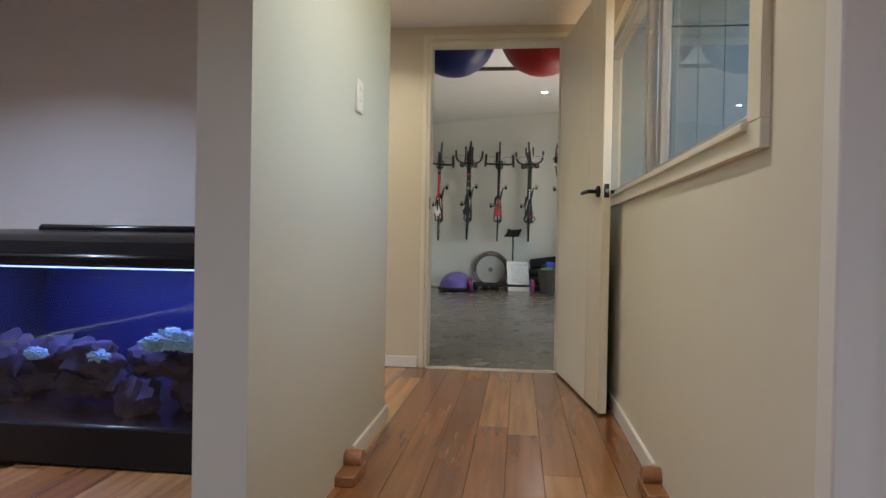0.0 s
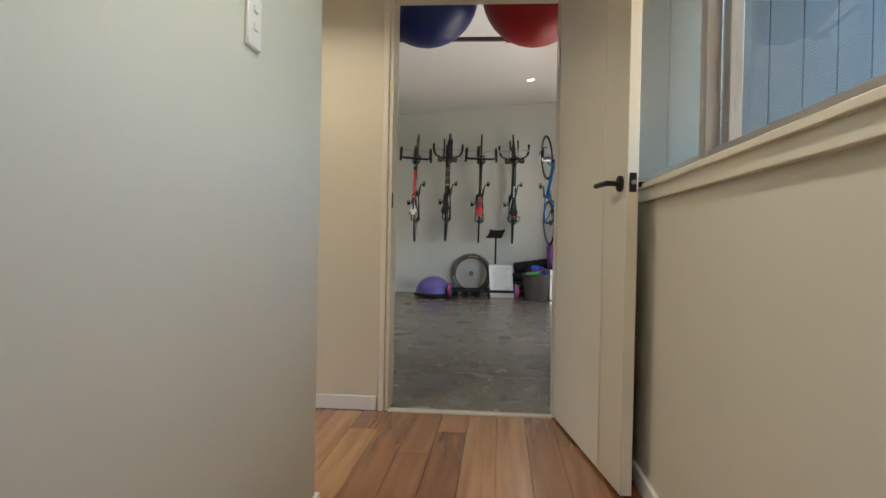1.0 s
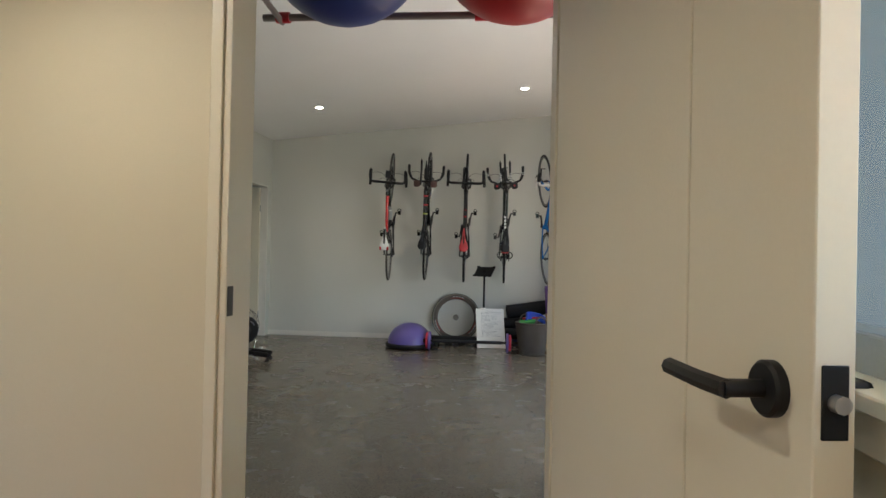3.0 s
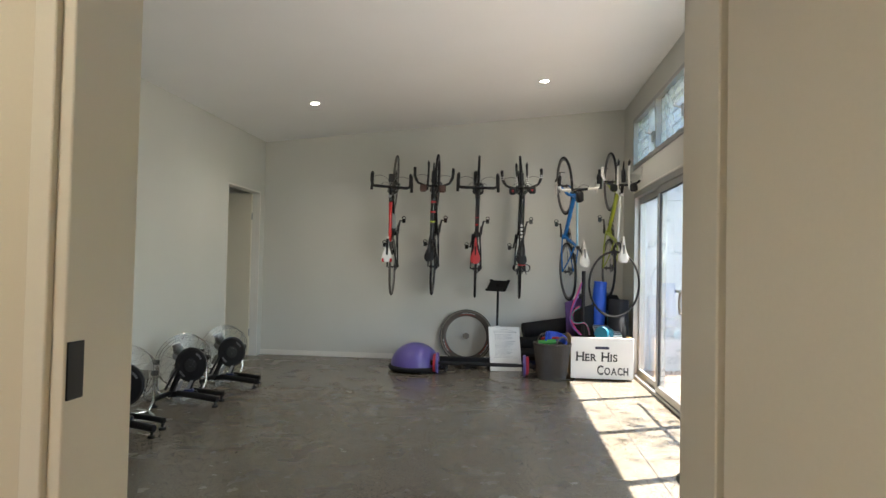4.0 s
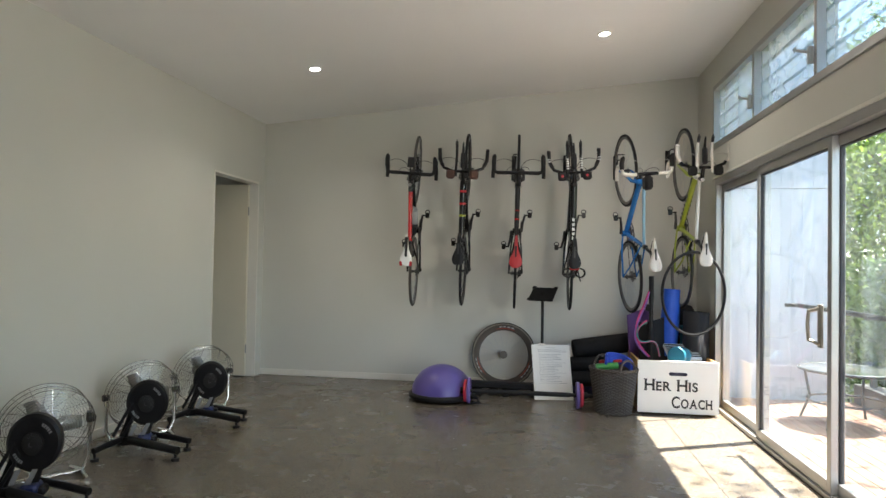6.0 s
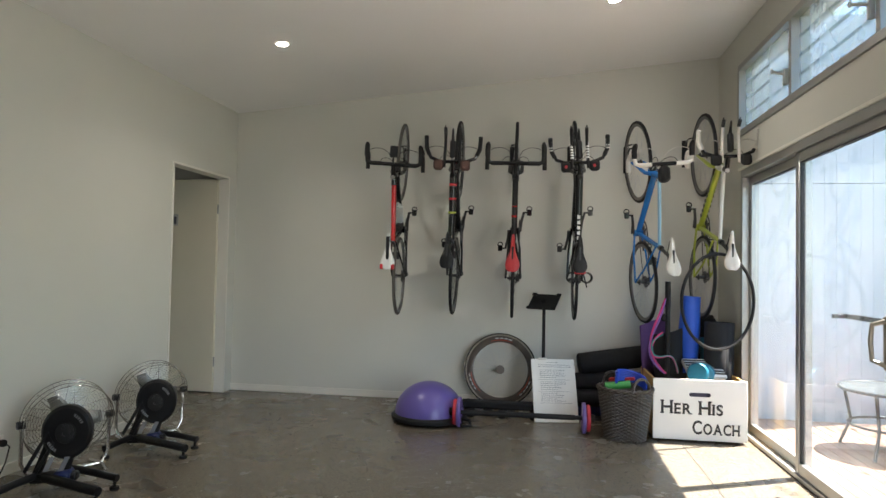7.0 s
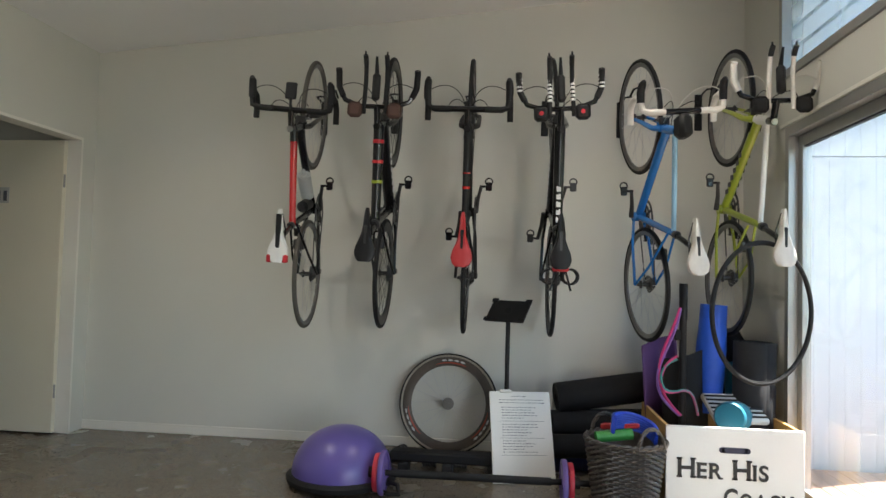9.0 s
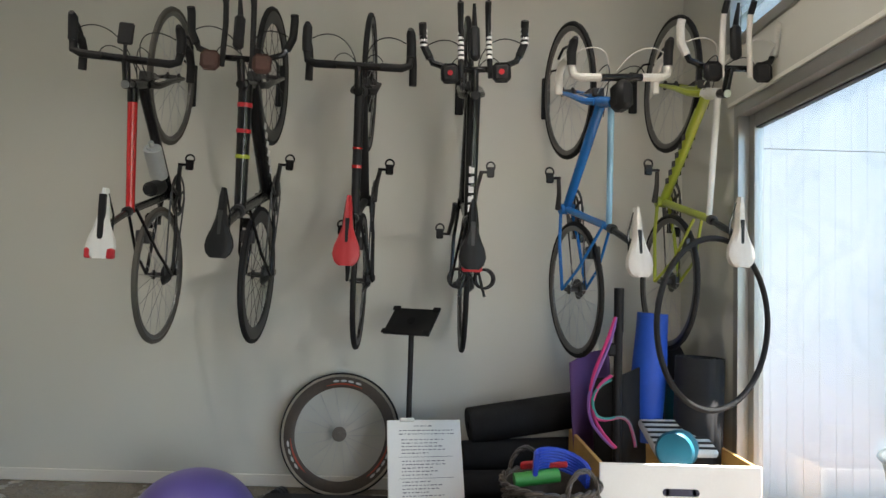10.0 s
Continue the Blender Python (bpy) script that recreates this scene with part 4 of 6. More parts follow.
def downlight(x, y, z, slope=0.0, watts=0.0, warm=(1.0, 0.93, 0.82)):
    d = thing("downlight", "small round recessed downlight, switched on; living-room ones are added", "downlight", pose(x, y, z, 0, -math.degrees(math.atan(slope)), 0), "recessed downlights")
    r = bmesh.new()
    spin(r, [(0.040, -0.001), (0.040, -0.006), (0.052, -0.005), (0.056, 0.0)], 28, "Z")
    part("bezel", r, TRIM, d)
    g = bmesh.new()
    spin(g, [(0.0, -0.003), (0.040, -0.003)], 24, "Z")
    part("lens", g, LAMPGLOW, d, "glowing frosted lens")
    if watts:
        data = bpy.data.lights.new("downlight", "AREA")
        data.shape, data.size, data.energy, data.color, data.spread = "DISK", 0.08, watts, warm, radians(140)
        lamp = new("downlight_lamp", data)
        lamp.parent = d
        lamp.matrix_basis = pose(0, 0, -0.012)
    return d


downlight(-1.83, 9.58, ceil_z(-1.83), SLOPE, 1.1)
downlight(0.495, 9.58, ceil_z(0.495), SLOPE, 1.1)
WARM = (1.0, 0.92, 0.76)
# the bluish living-room lamps are unseen and added in place of daylight
for x, y, w in ((-0.75, 3.35, 1.07), (0.1, 1.75, 0.9), (-0.45, -0.6, 4.8), (-2.2, 1.9, 4.8), (1.9, -0.8, 1.0)):
    downlight(x, y, CH, 0, w, WARM if y > 3 else (1.0, 0.95, 0.88) if y > 1 and x > -1 else (0.62, 0.74, 1.0))

# ---- exercise things below the bicycles ----
PURPLE = mat("purple rubber dome", (0.125, 0.095, 0.34), 0.32, vary=0.08, scale=5, grain=150)
RUBBER = mat("black rubber", (0.012, 0.012, 0.013), 0.65, vary=0.25, grain=120, bump=0.2)
FOAM = mat("black foam mat", (0.012, 0.012, 0.013), 0.85, vary=0.25, grain=90, bump=0.3)
BLUEFOAM = mat("blue foam roller", (0.015, 0.085, 0.5), 0.55, vary=0.15, scale=10, grain=120, bump=0.15)
GREYROLL = mat("charcoal foam roll", (0.018, 0.018, 0.02), 0.75, vary=0.25, scale=6, grain=70, bump=0.25)
WICKER = mat("dark brown wicker", (0.085, 0.07, 0.058), 0.38, vary=0.4, scale=20, grain=150, bump=0.4)
BOARDWHITE = mat("white sign board", (0.76, 0.75, 0.71), 0.5, vary=0.04, scale=5)
PLYEDGE = mat("raw ply side", (0.5, 0.3, 0.1), 0.6, vary=0.2, scale=9)
LETTER = mat("black raised lettering", (0.035, 0.035, 0.035), 0.5)
INK = mat("black marker ink", (0.09, 0.09, 0.11), 0.5)
TEAL = mat("teal vinyl", (0.02, 0.16, 0.24), 0.4, vary=0.1)
PINKBAND = mat("pink tubing", (0.5, 0.03, 0.16), 0.4)
TEALBAND = mat("teal tubing", (0.03, 0.22, 0.2), 0.4)
PURPBAND = mat("purple tubing", (0.2, 0.09, 0.32), 0.4)
BLUEPLASTIC = mat("blue plastic", (0.02, 0.06, 0.45), 0.35)
GREENPLASTIC = mat("green plastic", (0.05, 0.32, 0.06), 0.4)

dome = thing("balance_dome", "purple half-ball balance trainer on a black base, on the floor", "balance trainer", pose(-0.84, 10.36, 0))
b = bmesh.new()
spin(b, [(0.0, 0.01), (0.26, 0.01), (0.30, 0.025), (0.305, 0.05), (0.29, 0.065), (0.0, 0.065)], 48)
part("base", b, RUBBER, dome)
b = bmesh.new()
spin(b, [(0.275 * math.cos(a) if a < 1.57 else 0.0, 0.06 + 0.25 * math.sin(a)) for a in [math.pi / 2 * i / 14 for i in range(15)]], 48)
part("dome", b, PURPLE, dome)
b = bmesh.new()
tube(b, [(0.24, -0.17, 0.03), (0.30, -0.22, 0.02), (0.36, -0.22, 0.025), (0.34, -0.15, 0.05), (0.27, -0.1, 0.05)], 0.012, 8)
part("carry_strap", b, RUBBER, dome, "black webbing handle")

# wheel leaning on the wall
wheel = thing("race_wheel", "deep black race wheel leaning on the wall", "wheel", pose(-0.318, 11.03, 0.323) @ pose(0, 0, 0, -9, 0, 0) @ Matrix.Scale(0.965, 4))
TANTYRE = mat("black tyre with a pale wall", (0.3, 0.27, 0.22), 0.7, vary=0.15)
t = bmesh.new()
spin(t, ring_profile(WR - 0.0125, 0.0125, 10), 56, "Y", closed=True)
part("tyre", t, TYRE, wheel)
t = bmesh.new()
for s in (-1, 1):
    spin(t, [(WR - 0.024, s * 0.0105), (WR - 0.02, s * 0.0125), (WR - 0.014, s * 0.0131), (WR - 0.0105, s * 0.0127)], 56, "Y")
part("sidewall", t, TANTYRE, wheel, "pale tan tyre wall")
r = bmesh.new()
spin(r, [(WR - 0.025, -0.011), (WR - 0.025, 0.011), (WR - 0.05, 0.0125), (WR - 0.083, 0.005), (WR - 0.083, -0.005), (WR - 0.05, -0.0125)], 56, "Y", closed=True)
# the brown in this black rim's colour stands for the warm floor's reflection
part("rim", r, mat("carbon rim with reflected brown", (0.08, 0.063, 0.05), 0.35, vary=0.25, grain=60), wheel)
REDRIM = mat("red rim mark", (0.4, 0.06, 0.03), 0.45)


def rim_arc(a0, a1, r0, r1, m):
    """A thin curved mark lying on the side of the rim."""
    g = bmesh.new()
    pts = []
    for i in range(9):
        u = i / 8
        aa, half = radians(a0 + (a1 - a0) * u), 0.25 + 0.75 * math.sin(math.pi * u)
        mid = (r0 + r1) / 2
        pts.append([g.verts.new(((WR - rr) * math.cos(aa), -0.0136 + max(0.0, rr - 0.05) * 0.2, (WR - rr) * math.sin(aa))) for rr in (mid - (r1 - r0) / 2 * half, mid + (r1 - r0) / 2 * half)])
    for a, b in zip(pts, pts[1:]):
        g.faces.new((a[0], b[0], b[1], a[1]))
    part("rim_mark", g, m, wheel, "plain bar of lettering")


for a0 in (88, 208, 328):
    rim_arc(a0 - 22, a0 + 22, 0.058, 0.068, REDRIM)
    for q in range(4):
        rim_arc(a0 + 13 - 8.5 * q, a0 + 6 - 8.5 * q, 0.04, 0.053, MARK)
s = bmesh.new()
for k in range(18):
    a, sd = math.tau * k / 18, (0.026 if k % 2 else -0.026)
    b0 = a + (0.4 if (k // 2) % 2 else -0.4)
    rod(s, (0.022 * math.cos(b0), sd, 0.022 * math.sin(b0)), ((WR - 0.083) * math.cos(a), 0, (WR - 0.083) * math.sin(a)), 0.0012, sides=4, caps=False)
part("spokes", s, STEEL, wheel)
c = bmesh.new()
spin(c, sprockets(0.04, 0.0032, -0.03, 0.004), 22, "Y", closed=True)
rod(c, (0, -0.07, 0), (0, 0.05, 0), 0.012, sides=12)
part("cassette", c, mat("worn grey sprockets", (0.2, 0.19, 0.18), 0.4, metal=0.8), wheel)

# dumb-bells at the foot of the wheel
for x, y, yaw, k in ((-0.30, 10.72, 0, 1.0), (-0.62, 10.8, 70, 0.8), (0.07, 10.8, 80, 0.8)):
    d = thing("dumbbell", "short dumb-bell with a steel grip, lying on the floor", "dumb-bell", pose(x, y, 0.052 * k, 0, 0, yaw) @ Matrix.Scale(k, 4), "dumb-bells on the floor")
    g = bmesh.new()
    rod(g, (-0.06, 0, 0), (0.06, 0, 0), 0.015, sides=14)
    part("grip", g, STEEL, d)
    for s in (-1, 1):
        g = bmesh.new()
        for q in range(5):
            rr = 0.05 - 0.003 * (q % 2)
            rod(g, (s * (0.055 + 0.016 * q), 0, 0), (s * (0.069 + 0.016 * q), 0, 0), rr, sides=6 if k == 1 else 20)
        part("weight", g, DARKMET, d)

# barbell
bar = thing("barbell", "light black barbell with purple and red plates, on the floor", "barbell", pose(-0.10, 10.2, 0.115, 0, 0, 1.0))
g = bmesh.new()
rod(g, (-0.62, 0, 0), (0.62, 0, 0), 0.0155, sides=14)
rod(g, (-0.43, 0, 0), (0.40, 0, 0), 0.02, sides=14)
part("bar", g, RUBBER, bar)
REDPLATE = mat("red rubber plate", (0.5, 0.025, 0.05), 0.45, vary=0.1)
PURPLATE = mat("purple rubber plate", (0.14, 0.09, 0.3), 0.45, vary=0.1)
for x, m, rr in ((-0.475, PURPLATE, 0.115), (-0.505, REDPLATE, 0.1), (0.465, PURPLATE, 0.115), (0.497, REDPLATE, 0.1)):
    g = bmesh.new()
    spin(g, [(0.016, -0.012), (rr * 0.3, -0.014), (rr * 0.35, -0.009), (rr * 0.8, -0.009), (rr * 0.85, -0.014), (rr * 0.97, -0.013), (rr, -0.006), (rr, 0.006), (rr * 0.97, 0.013), (rr * 0.85, 0.014), (rr * 0.8, 0.009), (rr * 0.35, 0.009), (rr * 0.3, 0.014), (0.016, 0.012)], 40, "X", closed=True, centre=(x, 0, 0))
    part("weight_plate", g, m, bar)
for x in (-0.535, 0.53):
    g = bmesh.new()
    rod(g, (x - 0.014, 0, 0), (x + 0.014, 0, 0), 0.03, sides=16)
    part("collar", g, RUBBER, bar)

# long black step behind the bar
step = thing("black_beam", "low black padded beam lying on the floor", "exercise beam", pose(-0.27, 10.6, 0))
part("pad", box(bmesh.new(), -0.34, 0.34, -0.05, 0.05, 0.07, 0.13, 0.012), FOAM, step)
for x in (-0.26, 0.0, 0.26):
    part("foot", box(bmesh.new(), x - 0.03, x + 0.03, -0.06, 0.06, 0.0, 0.07, 0.008), RUBBER, step)

# handwritten board
bd = thing("whiteboard", "small white board with handwritten lines, leaning", "whiteboard", pose(0.175, 10.5, 0.004, 0, 0, 14) @ pose(0, 0, 0, -22, 1.0, 0) @ Matrix.Diagonal((1.0, 1, 1.03, 1)))
part("board", box(bmesh.new(), -0.182, 0.182, 0.0, 0.012, 0.0, 0.50, 0.002), BOARDWHITE, bd)
part("clip", box(bmesh.new(), -0.12, -0.05, -0.008, 0.016, 0.492, 0.51, 0.003), TRIM, bd, "white clip")
rng = random.Random(4)
line_z = [0.472, 0.452, 0.436, 0.41, 0.395, 0.38, 0.365, 0.35, 0.315, 0.3, 0.285, 0.27, 0.255, 0.225, 0.21, 0.195, 0.18, 0.165]
for i, z in enumerate(line_z):
    x = -0.05 if i == 0 else (-0.125 if i < 3 else -0.115)
    end = 0.03 if i == 0 else (0.14 if i < 3 else rng.uniform(-0.01, 0.1))
    while x < end:
        w = rng.uniform(0.006, 0.02)
        word = box(bmesh.new(), x, min(x + w, end + 0.01), -0.0012, -0.0002, z - 0.0012 - rng.uniform(0, 0.001), z + 0.0012 + rng.uniform(0, 0.001))
        part("written_word", word, INK, bd, "unreadable handwritten word", smooth=0)
        x += w + rng.uniform(0.004, 0.009)
for z in (0.333, 0.24, 0.148):
    part("ruled_line", box(bmesh.new(), -0.13, 0.135, -0.0012, -0.0002, z - 0.0008, z + 0.0008), INK, bd)

# tablet stand
ts = thing("tablet_stand", "black floor stand with an empty tablet holder", "tablet stand", pose(0.06, 10.72, 0))
g = bmesh.new()
spin(g, [(0.0, 0.014), (0.12, 0.012), (0.13, 0.006), (0.13, 0.0), (0.0, 0.0)], 32)
part("base", g, BLACK, ts)
g = bmesh.new()
rod(g, (0, 0, 0.01), (0, 0, 0.92), 0.014, sides=14)
part("pole", g, BLACK, ts)
holder = pose(0.0, -0.02, 0.955, 42, 0, -24)
g = bmesh.new()
box(g, -0.125, 0.125, -0.09, 0.09, -0.008, 0.006, 0.005)
pl = part("tablet_holder", g, BLACK, ts, at=holder)
for x, y in ((-0.11, 0.08), (0.11, 0.08), (-0.11, -0.08), (0.11, -0.08)):
    g = bmesh.new()
    box(g, x - 0.02, x + 0.02, y - 0.014, y + 0.014, 0.0055, 0.016, 0.003)
    part("corner_clip", g, RUBBER, pl)
g = bmesh.new()
spin(g, [(0.0, 0.009), (0.022, 0.009), (0.022, 0.005)], 20)
part("centre_screw", g, RUBBER, pl)

# wicker basket and what is in it
bk = thing("wicker_basket", "tall dark brown wicker basket, full of exercise bits", "basket", pose(0.655, 10.13, 0))


def basket_r(z):
    return 0.138 + 0.052 * (z / 0.37)


g = bmesh.new()
spin(g, [(0.0, 0.006), (0.134, 0.006), (basket_r(0.37) - 0.012, 0.37), (basket_r(0.37) - 0.017, 0.37), (0.125, 0.02), (0.0, 0.02)], 36)
part("lining", g, WICKER, bk)
for row in range(30):
    z = 0.01 + row * 0.012
    g = bmesh.new()
    n = 40
    pts = [((basket_r(z) + 0.008 * (1 if (k + row) % 2 else -1)) * math.cos(math.tau * k / n), (basket_r(z) + 0.008 * (1 if (k + row) % 2 else -1)) * math.sin(math.tau * k / n), z) for k in range(n)]
    tube(g, pts, 0.0062, 5, closed=True)
    part("weave_strand", g, WICKER, bk)
g = bmesh.new()
for ph in (0, 1):
    tube(g, [((0.193 + 0.006 * math.cos(12 * math.tau * k / 72 + ph * math.pi)) * math.cos(math.tau * k / 72), (0.193 + 0.006 * math.cos(12 * math.tau * k / 72 + ph * math.pi)) * math.sin(math.tau * k / 72), 0.372 + 0.007 * math.sin(12 * math.tau * k / 72 + ph * math.pi)) for k in range(72)], 0.009, 6, closed=True)
part("rim", g, WICKER, bk)
for yaw in (115, 300):
    g = bmesh.new()
    for ph in (0, 1, 2):
        pts = []
        for k in range(17):
            a = math.pi * k / 16
            off = 0.007 * math.cos(k * 0.9 + ph * 2.1)
            pts.append((0.185 + off, 0.075 * math.cos(a), 0.365 + 0.095 * math.sin(a) + 0.006 * math.sin(k * 0.9 + ph * 2.1)))
        tube(g, pts, 0.006, 6)
    part("handle", g, WICKER, bk, "twisted wicker loop handle", at=pose(0, 0, 0, 0, 0, yaw))
g = bmesh.new()
for k in range(7):
    tube(g, [(0.11 * math.cos(a), 0.11 * math.sin(a) * 0.8, 0.06 * math.sin(a * 0.5) + 0.012 * k) for a in [math.pi * q / 10 for q in range(11)]], 0.011, 7)
tagged(part("skipping_rope", g, BLUEPLASTIC, at=pose(0.69, 10.09, 0.36, 12, 0, 10)), "coiled blue plastic rope in the basket", "rope")
g = bmesh.new()
rod(g, (-0.09, 0, 0), (0.09, 0.02, 0.02), 0.028, sides=18)
tagged(part("grip_roller", g, GREENPLASTIC, at=pose(0.60, 10.12, 0.375)), "bright green roller in the basket", "roller")
g = bmesh.new()
box(g, -0.09, 0.1, -0.02, 0.02, -0.012, 0.012, 0.006)
box(g, -0.08, 0.09, -0.0215, 0.0215, 0.004, 0.0125, 0.002)
tagged(part("strap_roll", g, REDBIT, at=pose(0.63, 10.17, 0.425, 0, -6, -8)), "folded red strap in the basket", "strap")

# box with the sign front and its load
bx = thing("sign_box", "white wooden box with raised lettering on its front", "box", pose(1.175, 10.12, 0.0))
part("front_panel", box(bmesh.new(), -0.325, 0.325, 0.0, 0.016, 0.018, 0.452, 0.003), BOARDWHITE, bx)
for x in (-0.322, 0.304):
    part("side_panel", box(bmesh.new(), x, x + 0.018, 0.017, 0.62, 0.02, 0.447, 0.002), PLYEDGE, bx, "raw ply side")
part("back_panel", box(bmesh.new(), -0.303, 0.303, 0.602, 0.62, 0.02, 0.447, 0.002), PLYEDGE, bx, "raw ply back")
part("bottom_panel", box(bmesh.new(), -0.303, 0.303, 0.017, 0.601, 0.021, 0.037), PLYEDGE, bx)
for x, y in ((-0.27, 0.06), (0.27, 0.06), (-0.27, 0.56), (0.27, 0.56)):
    part("foot", rod(bmesh.new(), (x, y, 0.0), (x, y, 0.021), 0.018, sides=12), RUBBER, bx)
g = bmesh.new()
box(g, -0.06, 0.06, -0.002, 0.004, 0.33, 0.358, 0.0)
for x in (-0.06, 0.06):
    spin(g, [(0.0, -0.002), (0.014, -0.002), (0.014, 0.004)], 16, "Y", centre=(x, 0, 0.344))
part("hand_hole", g, mat("dark hand hole", (0.03, 0.03, 0.06), 0.6), bx, "dark oval hand hole")


def lettering(text, x, z, size, total):
    """Raised capitals with slab feet, large first letters, set to a given overall width."""
    made, cx = [], 0.0
    for k, ch in enumerate(text):
        if ch == " ":
            cx += size * 0.3
            continue
        h = size * (1.0 if k == 0 or text[k - 1] == " " else 0.78)
        cu = bpy.data.curves.new("letter", "FONT")
        cu.body, cu.size, cu.extrude, cu.offset = ch, h, 0.003, 0.0022
        tmp = bpy.data.objects.new("letter", cu)
        scene.collection.objects.link(tmp)
        me = bpy.data.meshes.new_from_object(tmp.evaluated_get(bpy.context.evaluated_depsgraph_get()))
        bpy.data.objects.remove(tmp)
        lo, hi = (f([v.co.x for v in me.vertices]) for f in (min, max))
        top = max(v.co.y for v in me.vertices)
        bm = bmesh.new()
        bm.from_mesh(me)
        w = h * 0.105
        feet = {"H": (lo, hi - w), "I": (lo,), "E": (lo,), "R": (lo, hi - w * 1.1), "A": (lo - w * 0.2, hi - w)}.get(ch, ())
        for fx in feet:
            for y0 in ((0.0, top - h * 0.05) if ch in "HI" else (0.0,)):
                box(bm, fx - h * 0.045, fx + w + h * 0.045, y0 - 0.001, y0 + h * 0.05, -0.003, 0.003)
        if ch in "ER":
            box(bm, lo - h * 0.045, lo + w, top - h * 0.05, top, -0.003, 0.003)
        bpy.data.meshes.remove(me)
        made.append((bm, cx - lo))
        cx += hi - lo + size * 0.1
    k = total / (cx - size * 0.1)
    for bm, off in made:
        bmesh.ops.transform(bm, matrix=Matrix.Diagonal((k, 1, 1, 1)), verts=bm.verts)
        part("letter", bm, LETTER, bx, at=pose(x + off * k, -0.002, z, 90, 0, 0), smooth=0)


lettering("HER HIS", -0.268, 0.205, 0.135, 0.425)
lettering("COACH", -0.05, 0.066, 0.135, 0.32)

g = bmesh.new()
spin(g, [(0.05, -0.3), (0.078, -0.3), (0.085, -0.1), (0.088, 0.05), (0.08, 0.2), (0.078, 0.3), (0.04, 0.3), (0.04, 0.27)], 28)
tagged(part("foam_roller", g, BLUEFOAM, at=pose(1.20, 10.6, 0.735, 0, 3, 0) @ Matrix.Diagonal((0.92, 0.92, 1, 1))), "tall blue foam roller standing in the box", "foam roller")
g = bmesh.new()
pts = []
for k in range(80):
    a = k * 0.3
    pts.append(((0.045 + 0.0032 * k * 0.3) * math.cos(a), (0.045 + 0.0032 * k * 0.3) * math.sin(a)))
for (x0, y0), (x1, y1) in zip(pts, pts[1:]):
    vs = [g.verts.new(c) for c in ((x0, y0, -0.4), (x1, y1, -0.4), (x1, y1, 0.4), (x0, y0, 0.4))]
    g.faces.new(vs)
ob = tagged(part("rolled_mat", g, GREYROLL, at=pose(1.405, 10.51, 0.44, 0, 1, 0)), "rolled charcoal mat standing in the box", "exercise mat")
sol = ob.modifiers.new("thick", "SOLIDIFY")
sol.thickness = 0.006
g = bmesh.new()
rod(g, (0, 0, -0.55), (0, 0, 0.55), 0.019, sides=14)
rod(g, (0, 0, 0.35), (0, 0, 0.55), 0.022, sides=14)
box(g, -0.05, 0.0, -0.012, 0.012, 0.24, 0.3, 0.01)
tagged(part("exercise_pole", g, RUBBER, at=pose(1.01, 10.45, 0.6, 0, 0, 0)), "upright black padded pole in the box", "pole")
for i, (m, lab, off) in enumerate(((PINKBAND, "pink", 0.0), (TEALBAND, "teal", 0.03), (PURPBAND, "purple", -0.02), (PINKBAND, "pink", 0.05))):
    g = bmesh.new()
    loop = [(-0.01, -0.03, 0.42), (-0.06 - off, -0.05, 0.28), (-0.13 - off * 0.6, -0.05, 0.12), (-0.13 + off, -0.06, -0.02), (-0.06 + off, -0.06, -0.13), (0.02, -0.05, -0.2)] if i in (0, 2) else \
        [(-0.02, -0.04, 0.1 + off), (-0.11, -0.06, 0.09), (-0.13, -0.07, 0.02 - off), (-0.07, -0.07, -0.06), (0.03, -0.06, -0.02), (0.07, -0.05, -0.12), (0.08, -0.05, -0.2)]
    fine = []
    for a, b2 in zip(loop, loop[1:]):
        for q in range(4):
            fine.append(tuple(a[j] + (b2[j] - a[j]) * q / 4 for j in range(3)))
    fine = [tuple(sum(fine[max(0, min(len(fine) - 1, k + d))][j] for d in (-2, -1, 0, 1, 2)) / 5 for j in range(3)) for k in range(len(fine))]
    tube(g, fine, 0.0075, 7)
    tagged(part("resistance_band", g, m, at=pose(1.0, 10.44, 0.62)), lab + " rubber resistance tube hanging from the pole", "resistance band", "resistance tubes")


def sheet(name, m, label, at, w, h, bend, thick=0.008):
    """A standing mat that curls about the vertical."""
    g = bmesh.new()
    n, cols = 18, []
    for k in range(n + 1):
        u = k / n - 0.5
        cols.append([g.verts.new((w * u, bend * math.cos(u * math.pi) + 0.02 * math.sin(5 * u), z + 0.05 * u * (z > 0))) for z in (0, h)])
    for a, b2 in zip(cols, cols[1:]):
        g.faces.new((a[0], b2[0], b2[1], a[1]))
    ob = tagged(part(name, g, m, at=at), label, "exercise mat")
    mod = ob.modifiers.new("thick", "SOLIDIFY")
    mod.thickness = thick
    return ob


sheet("yoga_mat", mat("purple yoga mat foam", (0.11, 0.05, 0.17), 0.7), "purple yoga mat curled in the box", pose(0.97, 10.66, 0.2, 0, -4, 10), 0.22, 0.62, 0.06)
sheet("floor_mat", FOAM, "black exercise mat curled in the box", pose(1.06, 10.55, 0.2, 0, -2, 5), 0.26, 0.56, -0.08)
sp = thing("aerobic_step", "grey and black ribbed plastic step in the box", "step", pose(1.27, 10.42, 0.49, 24, 0, 4))
part("deck", box(bmesh.new(), -0.14, 0.14, -0.12, 0.12, -0.02, 0.02, 0.012), mat("grey ribbed plastic", (0.5, 0.52, 0.53), 0.5), sp)
